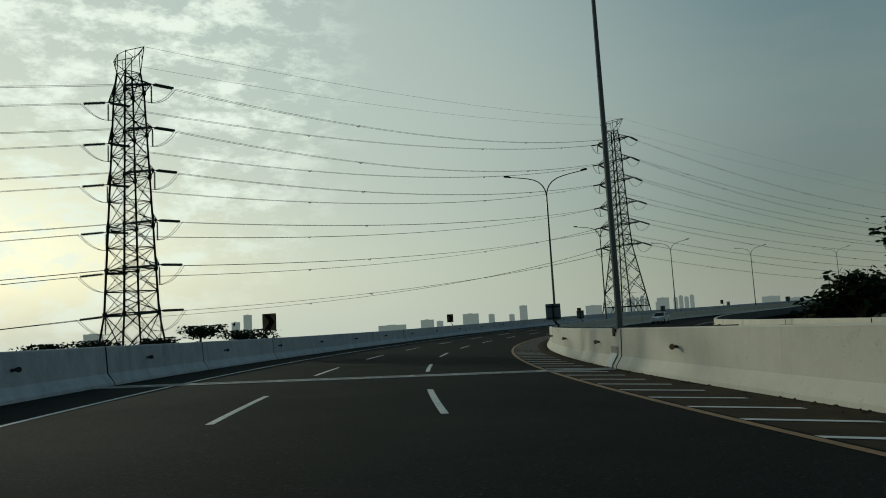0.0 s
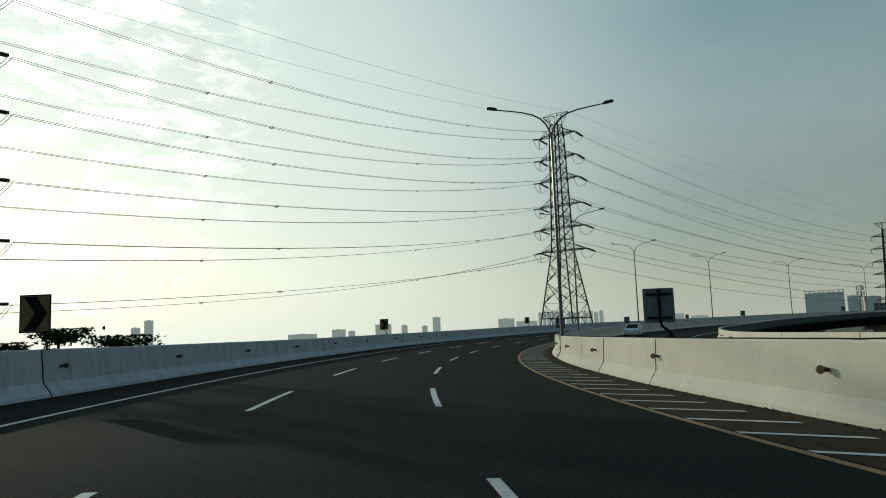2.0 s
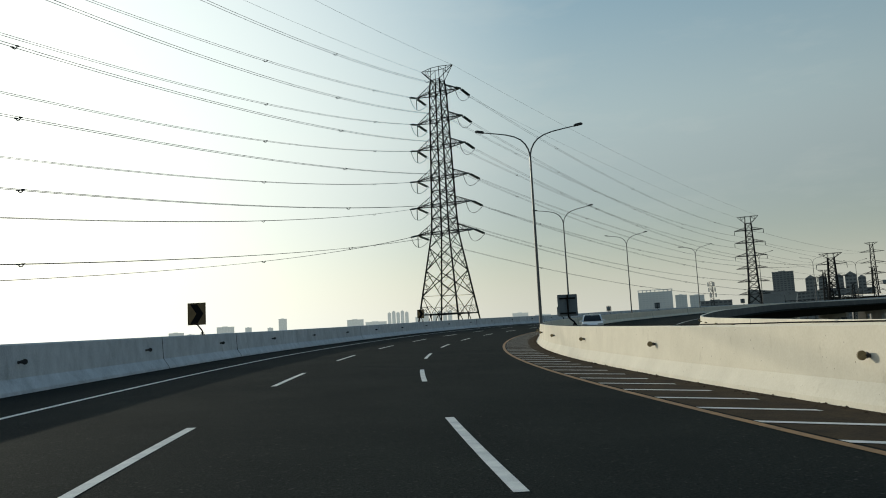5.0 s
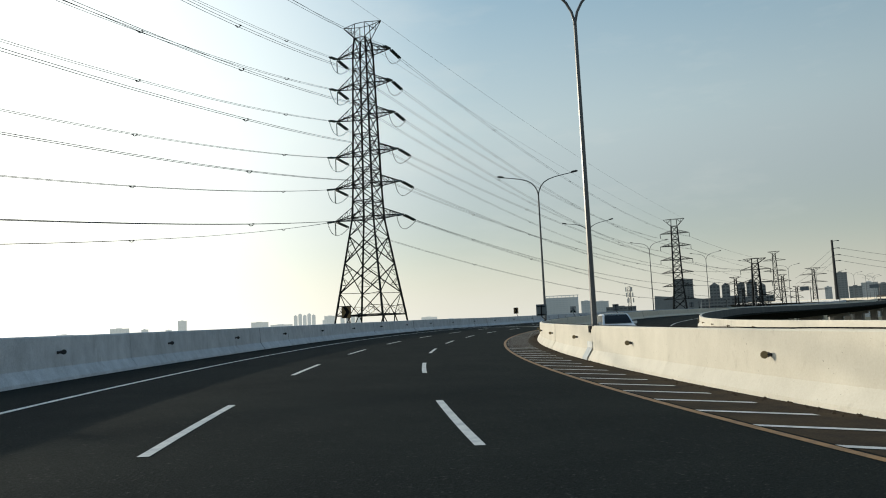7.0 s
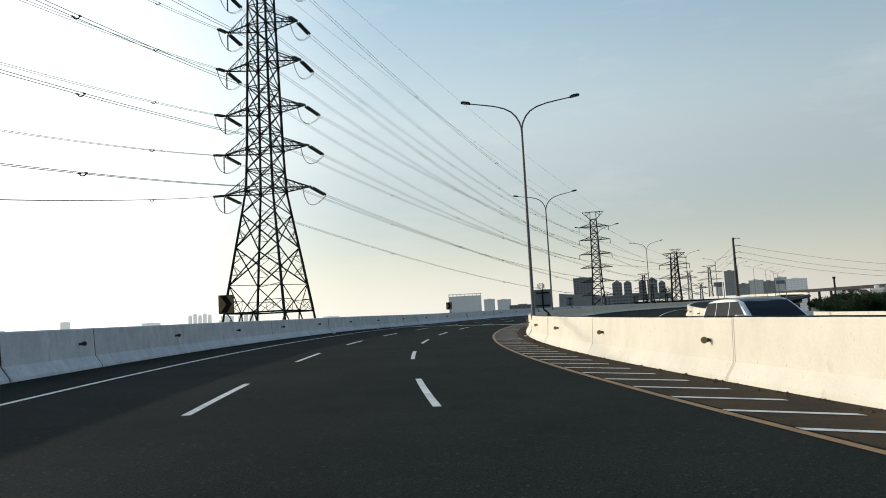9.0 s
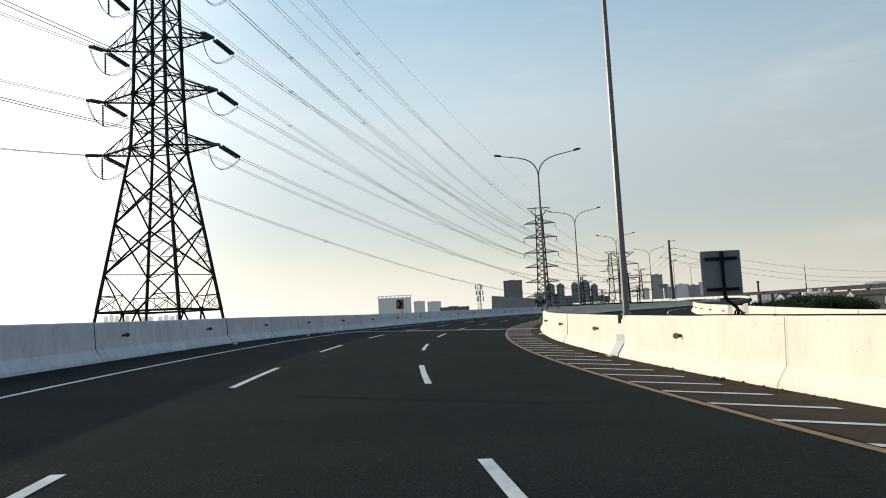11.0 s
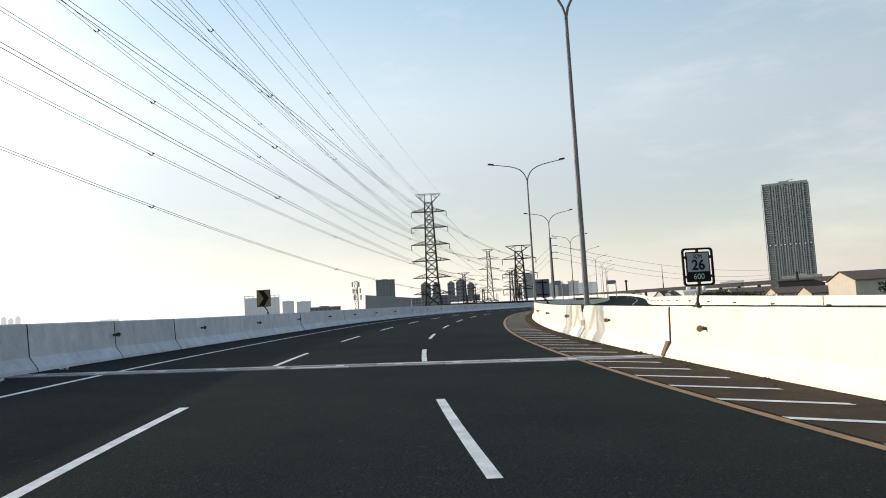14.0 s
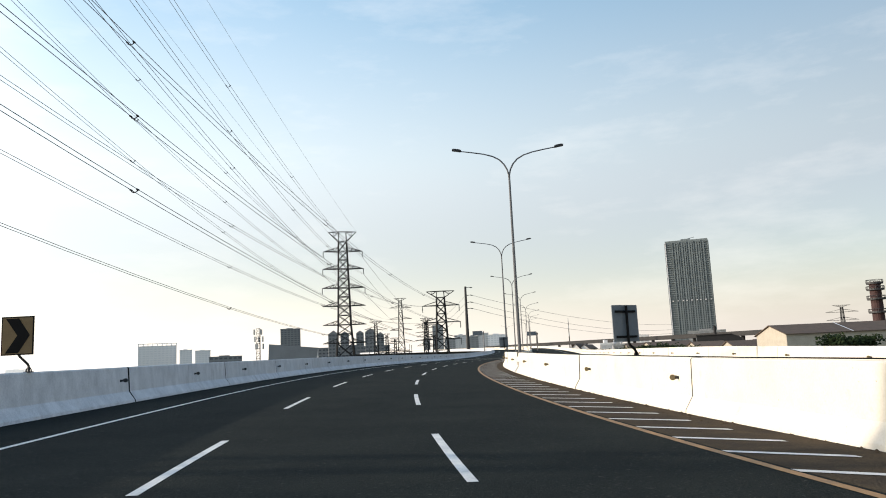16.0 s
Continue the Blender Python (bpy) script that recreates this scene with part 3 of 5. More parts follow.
def rounded(w, h, r, n=5):
    out = []
    for cx, cz, a0 in ((w / 2 - r, h / 2 - r, 0), (-w / 2 + r, h / 2 - r, 90), (-w / 2 + r, -h / 2 + r, 180), (w / 2 - r, -h / 2 + r, 270)):
        out += [(cx + r * math.cos(radians(a0 + 90 * i / n)), cz + r * math.sin(radians(a0 + 90 * i / n))) for i in range(n + 1)]
    return out


def plate(mesh, outline, y0, y1, zc, inner=None):
    n = len(outline)
    o = [(x, y, z + zc) for y in (y0, y1) for x, z in outline]
    side = [(i, (i + 1) % n, (i + 1) % n + n, i + n) for i in range(n)]
    if inner is None:
        mesh.face_set(o, side + [tuple(range(n))[::-1], tuple(range(n, 2 * n))])
    else:
        o += [(x, y, z + zc) for y in (y0, y1) for x, z in inner]
        fs = side + [(2 * n + i, 3 * n + i, 3 * n + (i + 1) % n, 2 * n + (i + 1) % n) for i in range(n)]
        fs += [(i, 2 * n + i, 2 * n + (i + 1) % n, (i + 1) % n) for i in range(n)] + [(n + i, n + (i + 1) % n, 3 * n + (i + 1) % n, 3 * n + i) for i in range(n)]
        mesh.face_set(o, fs)


def bent_post(mesh, z0, z1, lean=0.06):
    """A post bolted to the barrier top further along, bent back under the board."""
    y = 0.42
    mesh.tube([(lean, y, z0), (lean, y, z0 + 0.14), (lean * 0.9, y - 0.05, z0 + 0.20), (0.03, 0.06, z1 - 0.08), (0, 0.02, z1), (0, 0.02, z1 + 0.25)], 0.03, 8)
    mesh.box(lean - 0.09, lean + 0.09, y - 0.08, y + 0.08, z0 - 0.012, z0 + 0.014)
    for x in (-0.065, 0.065):
        mesh.tube([(lean + x, y, z0), (lean + x * 0.95, y, z0 + 0.06), (lean + x * 0.3, y, z0 + 0.13)], [0.02, 0.018, 0.01], 6)


def chevron_sign(m):
    top = thing("chevron_sign", m, "square yellow curve sign with a black chevron on a bent post", "road sign", "chevron signs")
    pm = Mesh()
    bent_post(pm, 1.18, 1.64)
    pm.make("post", DARK_STEEL, top)
    bm = Mesh()
    bm.box(-0.40, 0.40, -0.03, -0.005, 1.60, 2.55)
    board = bm.make("board", SIGN_BLACK, top)
    ym = Mesh()
    ym.box(-0.37, 0.37, -0.036, -0.030, 1.63, 2.52)
    ym.make("panel", SIGN_YELLOW, board, "yellow reflective sheeting")
    cm = Mesh()
    pts = [(-0.29, 2.50), (0.03, 2.50), (0.31, 2.08), (0.03, 1.65), (-0.29, 1.65), (0.0, 2.08)]
    front = [(a, -0.042, b) for a, b in pts]
    back = [(a, -0.036, b) for a, b in pts]
    cm.face_set(front + back, [(5, 2, 1, 0), (5, 4, 3, 2), (6, 7, 8, 11), (8, 9, 10, 11)] + [(i, (i + 1) % 6, (i + 1) % 6 + 6, i + 6) for i in range(6)])
    cm.make("chevron", SIGN_BLACK, board, "black chevron")
    return top


LEFT_SIGNS = [47.3, 94.6, 144.8, 204.5]
first = chevron_sign(road_pose(LEFT_SIGNS[0], -8.67, 0, -4))
for s in LEFT_SIGNS[1:]:
    copy_thing(first, road_pose(s, -8.67, 0, -4))


def sign_from_behind(m, w=0.80, h=0.88):
    top = thing("curve_sign", m, "grey sign for the opposite carriageway seen from behind", "road sign", "signs on the median")
    z0 = 1.55
    bm = Mesh()
    plate(bm, rounded(w, h, 0.03, 3), -0.012, 0.012, z0 + h / 2)
    board = bm.make("board", SIGN_BACK, top)
    for z in (z0 + 0.13 * h, z0 + 0.82 * h):
        rm = Mesh()
        rm.box(-0.40 * w, 0.40 * w, -0.05, -0.014, z - 0.03, z + 0.03)
        rm.make("rail", SIGN_BLACK, board)
    pm = Mesh()
    pm.tube([(0.24, -0.08, 1.15), (0.24, -0.08, 1.25), (0.20, -0.08, 1.32), (0.03, -0.08, 1.46), (0, -0.08, 1.54), (0, -0.08, z0 + h - 0.02)], 0.036, 8)
    pm.box(0.15, 0.33, -0.16, 0.0, 1.15, 1.175)
    for x in (0.17, 0.31):
        pm.tube([(x, -0.08, 1.16), (0.24 + (x - 0.24) * 0.9, -0.08, 1.22), (0.24, -0.08, 1.28)], [0.02, 0.018, 0.012], 6)
    pm.make("post", SIGN_BLACK, top)
    return top


RIGHT_SIGNS = [47.4, 93.0, 143.5]
first = sign_from_behind(road_pose(RIGHT_SIGNS[0], 7.08, 0.03, -2))
for s in RIGHT_SIGNS[1:]:
    copy_thing(first, road_pose(s, 7.08, 0.03, -2))
first = sign_from_behind(road_pose(205.6, 6.95, 0.03, 26), 0.92, 1.0)
copy_thing(first, road_pose(258.0, 6.95, 0.03, 26))


def lettering(text, size, mat, name, parent, x, y, z, bold=0.0):
    cu = bpy.data.curves.new(name, "FONT")
    cu.body, cu.size, cu.align_x, cu.align_y, cu.extrude, cu.offset = text, size, "CENTER", "CENTER", 0.002, bold
    tmp = new(name, cu)
    me = bpy.data.meshes.new_from_object(tmp.evaluated_get(bpy.context.evaluated_depsgraph_get()))
    bpy.data.objects.remove(tmp)
    me.materials.clear()
    me.materials.append(mat)
    ob = new(name, me)
    child(ob, parent)
    ob.matrix_basis = Matrix.Translation((x, y, z)) @ Matrix.Rotation(math.pi / 2, 4, "X")
    return ob


def kilometre_sign(m):
    top = thing("kilometre_sign", m, "grey kilometre sign in a rounded black frame on a bent post", "road sign")
    zc = 1.97
    fm = Mesh()
    plate(fm, rounded(0.68, 0.78, 0.07), -0.02, 0.02, zc, rounded(0.605, 0.705, 0.05))
    frame_part = fm.make("frame", SIGN_BLACK, top)
    for x, z in ((0, 0.33), (0, -0.33), (0.28, 0.2), (-0.28, 0.2), (0.28, -0.2), (-0.28, -0.2)):
        cm = Mesh()
        cm.box(x - 0.03, x + 0.03, -0.008, 0.008, zc + z - 0.03, zc + z + 0.03)
        cm.make("clip", DARK_STEEL, frame_part)
    pm = Mesh()
    plate(pm, rounded(0.52, 0.62, 0.02), -0.012, 0.012, zc)
    panel = pm.make("panel", SIGN_BLACK, top)
    gm2 = Mesh()
    gm2.box(-0.235, 0.235, -0.017, -0.012, zc - 0.10, zc + 0.285)
    gm2.make("grey_field", SIGN_GREY, panel, "grey reflective field")
    lettering("KM", 0.135, SIGN_BLACK, "letters", panel, 0, -0.020, zc + 0.205, 0.0)
    lettering("26", 0.29, SIGN_BLACK, "digits", panel, 0, -0.020, zc + 0.03, 0.006)
    lettering("600", 0.165, SIGN_GREEN, "digits", panel, 0, -0.016, zc - 0.205, 0.0)
    bp = Mesh()
    bp.tube([(0.16, 0.46, 1.15), (0.16, 0.45, 1.22), (0.12, 0.36, 1.32), (0.02, 0.06, 1.49), (0, 0.03, 1.56), (0, 0.03, 1.66)], 0.027, 8)
    bp.box(0.09, 0.27, 0.36, 0.56, 1.14, 1.165)
    bp.tube([(0.16, 0.46, 1.15), (0.16, 0.46, 1.21), (0.16, 0.45, 1.25)], [0.055, 0.05, 0.03], 8)
    bp.make("post", DARK_STEEL, top)
    return top


kilometre_sign(road_pose(177.72, 6.86, 0.03, 6))

for i, s in enumerate(LAMPS[:7]):
    # sloping cover plate over the barrier's toe; black block paints a shaded top notch
    cp = Mesh()
    vs = []
    for o, u in ((6.73, 0.012), (6.752, 0.10), (6.928, 0.385), (6.94, 0.42)):
        vs += [on_road(s - 0.05, o, u), on_road(s + 0.78, o, u)]
    cp.face_set(vs, [(2 * j, 2 * j + 2, 2 * j + 3, 2 * j + 1) for j in range(3)])
    ob = cp.make("cover_plate", PLATE)
    so = ob.modifiers.new("thickness", "SOLIDIFY")
    so.thickness, so.offset = 0.012, 0.0
    tagged(ob, "bent galvanised cover plate over the toe of the median barrier", "cover plate", "cover plates")
    fl = Mesh()
    fl.box(-0.012, 0.004, -0.42, 0.42, 0.43, 0.63)
    for y in (-0.3, 0.3):
        fl.bar((-0.012, y, 0.57), (-0.024, y, 0.57), 0.014, n=6)
    child(fl.make("upper_flange", PLATE_WHITE if i == 2 else PLATE if i == 3 else PLATE_DULL, at=road_pose(s + 0.36, 6.952, 0.0)), ob, "white bolted upper flange" if i == 2 else "duller bolted upper flange")
    nb = Mesh()
    nb.box(-0.145, 0.06, -0.06, 0.19, 0.94, 1.184)
    nb.box(-0.145, 0.06, -0.21, -0.06, 1.06, 1.182)
    nb2 = nb.make("cable_box", SIGN_BLACK, at=road_pose(s + 0.30, 7.0945, 0.0))
    tagged(nb2, "black block painting a shaded notch in the barrier top", "cable box", "cable boxes")
for s in (180.1,):
    tm = Mesh()
    tm.box(-0.10, 0.02, -0.10, 0.10, 0.0, 0.36)
    ob = tm.make("cover_plate", RUST, at=road_pose(s, 6.82, 0.0) @ Matrix.Rotation(radians(24), 4, "Y"))
    tagged(ob, "rusty stained steel plate leaning over a barrier joint", "cover plate", "cover plates")


# ---------------------------------------------------------------- pylons
def width_at(profile, z):
    return float(np.interp(z, [q[0] for q in profile], [q[1] for q in profile]))


def pylon(m, profile, nodes, arms, beam, label, rr=1.0, detail=True, belt=None, rise=1.7):
    """Lattice tower. profile: (z, width); nodes: heights of the panels; arms: (z, half span); beam: (z, half length)."""
    top = thing("pylon", m, label, "pylon", "power line towers")
    for sx in (-1, 1):
        for sy in (-1, 1):
            lm = Mesh()
            zs = [q[0] for q in profile]
            for a, b in zip(zs, zs[1:]):
                wa, wb = width_at(profile, a) / 2, width_at(profile, b) / 2
                lm.bar((sx * wa, sy * wa, a), (sx * wb, sy * wb, b), 0.165 * rr, 0.135 * rr)
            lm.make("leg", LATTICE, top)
    br = Mesh()
    for a, b in zip(nodes, nodes[1:]):
        wa, wb = width_at(profile, a) / 2, width_at(profile, b) / 2
        big = detail and (b - a) > 4.0
        for k in range(4):
            turn = Matrix.Rotation(k * math.pi / 2, 3, "Z")
            p = [turn @ Vector(q) for q in ((-wa, -wa, a), (wa, -wa, a), (wb, -wb, b), (-wb, -wb, b))]
            r = (0.08 if big else 0.062) * rr
            if belt is not None and b <= belt:
                # spread feet below the belt: struts from its middle to both legs
                mid = (p[2] + p[3]) / 2
                br.bar(p[3], p[2], r)
                for q, lt in ((p[0], p[3]), (p[1], p[2])):
                    br.bar(q, mid, r)
                    for u in (0.72, 0.86):
                        br.bar(q.lerp(lt, u), q.lerp(mid, u), 0.03 * rr)
                continue
            if belt is not None and a == belt:
                # the panel over the belt: two diagonals that meet at its middle
                mid = (p[0] + p[1]) / 2
                for lo, hi in ((p[0], p[3]), (p[1], p[2])):
                    br.bar(hi, mid, r)
                    br.bar(lo.lerp(hi, 0.42), mid.lerp(hi, 0.42), 0.035 * rr)
                    br.bar(lo.lerp(hi, 0.42), mid.lerp(hi, 0.0).lerp(lo, 0.45), 0.03 * rr)
                    br.bar(lo, mid.lerp(hi, 0.42), 0.03 * rr)
                    br.bar(mid.lerp(hi, 0.42), mid.lerp(lo, 0.45), 0.026 * rr)
                nxt = turn @ Vector((wa, 0, a))
                br.bar(mid, nxt, 0.05 * rr)
                for lo in (p[0], p[1]):
                    br.box(-0.16, 0.16, -0.16, 0.16, -0.2, 0.2, Matrix.Translation(mid))
                continue
            br.bar(p[0], p[2], r)
            br.bar(p[1], p[3], r)
            if not big or b < 4 or b > arms[-1][0] - 0.2:
                br.bar(p[3], p[2], r * 0.9)
            if detail:
                t = wa / (wa + wb)
                c = p[0].lerp(p[2], t)
                mids = [p[0].lerp(p[3], t), p[1].lerp(p[2], t)]
                if big:
                    for q, mid in ((p[0], mids[0]), (p[3], mids[0]), (p[1], mids[1]), (p[2], mids[1])):
                        h = q.lerp(c, 0.5)
                        br.bar(h, mid, 0.03 * rr)
                        br.bar(h, q.lerp(mid, 0.5), 0.026 * rr)
                    br.bar(p[0].lerp(p[3], 0.5), p[0].lerp(c, 0.5), 0.026 * rr)
                    br.bar(p[1].lerp(p[2], 0.5), p[1].lerp(c, 0.5), 0.026 * rr)
        if detail and not big:
            br.bar((-wb, -wb, b), (wb, wb, b), 0.035 * rr)
            br.bar((-wb, wb, b), (wb, -wb, b), 0.035 * rr)
    if detail:
        gm3 = br
        for z, a in arms:
            w = width_at(profile, z) / 2
            for sx in (-1, 1):
                for sy in (-1, 1):
                    gm3.box(sx * w - 0.17, sx * w + 0.17, sy * w - 0.17, sy * w + 0.17, z - 0.24, z + 0.24)
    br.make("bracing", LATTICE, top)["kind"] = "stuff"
    for z, a in arms:
        for sd in (-1, 1):
            am = Mesh()
            w = width_at(profile, z) / 2
            w2 = width_at(profile, z + rise) / 2
            tip = Vector((sd * a, 0, z))
            for sy in (-1, 1):
                lo, hi = Vector((sd * w, sy * w, z)), Vector((sd * w2, sy * w2, z + rise))
                am.bar(lo, tip, 0.075 * rr)
                am.bar(hi, tip, (0.06 if rise > 1.5 else 0.038) * rr)
                if detail:
                    last = hi
                    for u in (0.3, 0.58, 0.8):
                        q = lo.lerp(tip, u)
                        am.bar(last, q, 0.032 * rr)
                        last = hi.lerp(tip, u)
                        am.bar(q, last, 0.032 * rr)
            if detail:
                for u in (0.0, 0.3, 0.58, 0.8):
                    a1, b1 = Vector((sd * w, -w, z)).lerp(tip, u), Vector((sd * w, w, z)).lerp(tip, u)
                    am.bar(a1, b1, 0.03 * rr)
                    am.bar(a1, Vector((sd * w, w, z)).lerp(tip, min(1, u + 0.28)), 0.028 * rr)
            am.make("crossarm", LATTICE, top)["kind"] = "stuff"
    bz, bl = beam
    bm = Mesh()
    zt = profile[-1][0]
    wt = profile[-1][1] / 2
    for sd in (-1, 1):
        for sy in (-1, 1):
            bm.bar((sd * wt, sy * wt, zt), (sd * bl, 0, bz), 0.06 * rr)
            bm.bar((sd * wt, sy * wt, zt), (sd * wt * 0.9, sy * wt * 0.9, bz), 0.06 * rr)
            bm.bar((sd * wt * 0.9, sy * wt * 0.9, bz), (sd * bl, 0, bz), 0.055 * rr)
            bm.bar((sd * (wt + bl) / 2, sy * wt * 0.5, (zt + bz) / 2), (sd * (wt + bl) / 2, sy * wt * 0.45, bz), 0.035 * rr)
            bm.bar((sd * (wt + bl) / 2, sy * wt * 0.5, (zt + bz) / 2), (sd * wt, sy * wt, bz), 0.035 * rr)
    for sy in (-1, 1):
        bm.bar((-wt * 0.9, sy * wt * 0.9, bz), (wt * 0.9, sy * wt * 0.9, bz), 0.05 * rr)
    bm.make("earth_wire_beam", LATTICE, top)["kind"] = "stuff"
    return top


def arm_pose(x, y, ax, ay):
    """Stands a pylon at x, y with its arms along (ax, ay)."""
    return Matrix.Translation((x, y, 0)) @ Matrix.Rotation(math.atan2(ay, ax), 4, "Z")


def disc_string(name, a, b, r, parent_inverse, parent):
    """A string of insulator discs from a to b, given in the world."""
    sm = Mesh()
    a, b = parent_inverse @ Vector(a), parent_inverse @ Vector(b)
    n = max(4, round((b - a).length / 0.16))
    pts, rad = [], []
    for i in range(n):
        for u, q in ((0.08, 0.45), (0.25, 1.0), (0.6, 0.9), (0.85, 0.45)):
            pts.append(a.lerp(b, (i + u) / n))
            rad.append(r * q)
    sm.tube(pts, rad, 7)
    return sm.make(name, CERAMIC, parent)


B_ARMS = [(47.6, 5.0), (42.2, 5.1), (36.9, 5.4), (30.8, 5.8), (25.5, 6.1), (20.1, 6.2)]
B_POSE = arm_pose(80.25, 186.95, 0.527, -0.85)
B_PROFILE = [(-9.0, 12.0), (4.4, 8.2), (20.1, 3.8), (25.5, 3.4), (47.6, 2.45), (50.2, 2.0)]
B_NODES = [-9, 4.4, 7.9, 12.7, 17.05, 20.1, 22.8, 25.5, 28.15, 30.8, 33.85, 36.9, 39.55, 42.2, 44.9, 47.6, 50.2]
pylon_b = pylon(B_POSE, B_PROFILE, B_NODES, B_ARMS, (52.7, 3.55), "tall dark steel lattice pylon with six pairs of crossarms", 1.22, belt=4.4)
A_POSE = arm_pose(-20.8, 102.6, 0.67, -0.74)
DROP = 14.8
A_ARMS = [(z - DROP, a) for z, a in B_ARMS]
A_PROFILE = [(-9.0, 8.2), (20.1 - DROP, 4.5), (47.6 - DROP, 2.55), (50.2 - DROP, 2.0)]
A_NODES = [-9, -4, 0.6] + [z - DROP for z in B_NODES[5:]]
pylon_a = pylon(A_POSE, A_PROFILE, A_NODES, A_ARMS, (52.7 - DROP, 3.55), "dark lattice pylon with six crossarm pairs, low beyond the parapet")
C_ARMS = [(36.0, 5.6), (30.9, 5.85), (25.4, 6.1), (20.2, 6.1), (14.8, 6.15), (9.6, 6.2)]
C_POSE = arm_pose(270.4, 272.2, 0.566, -0.824)
C_NODES = [-9, -3.5, 1.0, 5.3, 9.6, 12.2, 14.8, 17.5, 20.2, 22.8, 25.4, 28.15, 30.9, 33.45, 36.0, 38.9]
pylon_c = pylon(C_POSE, [(-9.0, 7.4), (6, 5.0), (14.8, 3.6), (36.0, 2.5), (38.9, 2.3)], C_NODES, C_ARMS, (41.7, 4.05),
                "steel lattice pylon with six pairs of crossarms in the middle distance", 1.45, rise=1.25)
D_POSE = arm_pose(291.5, 251.5, 0.45, -0.893)
D_ARMS = [(19.8, 5.5), (14.8, 5.7), (9.8, 5.7)]
pylon_d = pylon(D_POSE, [(-9.0, 5.6), (8, 3.4), (22.2, 2.3)], [-9, -5, -1, 3, 6.5, 9.8, 12.3, 14.8, 17.3, 19.8, 22.2], D_ARMS, (24.1, 4.2),
                "low wide steel terminal pylon beside the substation", 1.6, False, rise=1.25)


# ---------------------------------------------------------------- conductors
def hang(a, b, sag, n=22):
    return [a.lerp(b, i / n) - Vector((0, 0, 4 * sag * (i / n) * (1 - i / n))) for i in range(n + 1)]


def power_line(a, b, sag, label, twin=True, r=0.024, spacers=()):
    """A conductor, or a pair held apart by spacers at the given shares of the span."""
    top = thing("power_line", None, label, "power line", "conductors")
    way = (b - a).normalized()
    side = Vector((way.y, -way.x, 0)).normalized() * (0.235 if twin else 0.0)
    for sg in ((-1, 1) if twin else (0,)):
        wm = Mesh()
        wm.tube([q + side * sg for q in hang(a, b, sag)], r, 5)
        wm.make("conductor", WIRE, top)
    for u in spacers:
        q = a.lerp(b, u) - Vector((0, 0, 4 * sag * u * (1 - u)))
        dip = Vector((0, 0, 0.17))
        sm = Mesh()
        sm.tube([q - side, q - side * 0.75 - dip * 0.7, q - side * 0.3 - dip, q + side * 0.3 - dip, q + side * 0.75 - dip * 0.7, q + side], 0.04, 6)
        for sg in (-1, 1):
            sm.bar(q + side * sg - way * 0.13, q + side * sg + way * 0.13, 0.06, n=6)
        sm.make("spacer", DARK_STEEL, top)
    return top


def tip(m, sd, z, a):
    return m @ Vector((sd * a, 0, z))


TWIN = "pair of thin aluminium conductors sagging between pylons"
inv = {"a": A_POSE.inverted(), "b": B_POSE.inverted(), "c": C_POSE.inverted(), "d": D_POSE.inverted()}
SAG_AB = {-1: (2.57, 3.23, 2.96, 2.35, 2.27, 2.28), 1: (3.6, 4.17, 3.33, 2.29, 2.19, 1.96)}
SAG_BC = {-1: (4.5, 4.2, 3.8, 6.2, 6.0, 5.7), 1: (5.3, 5.7, 4.85, 6.35, 6.05, 5.35)}
DIP_A = {-1: 0.8, 1: 0.2}
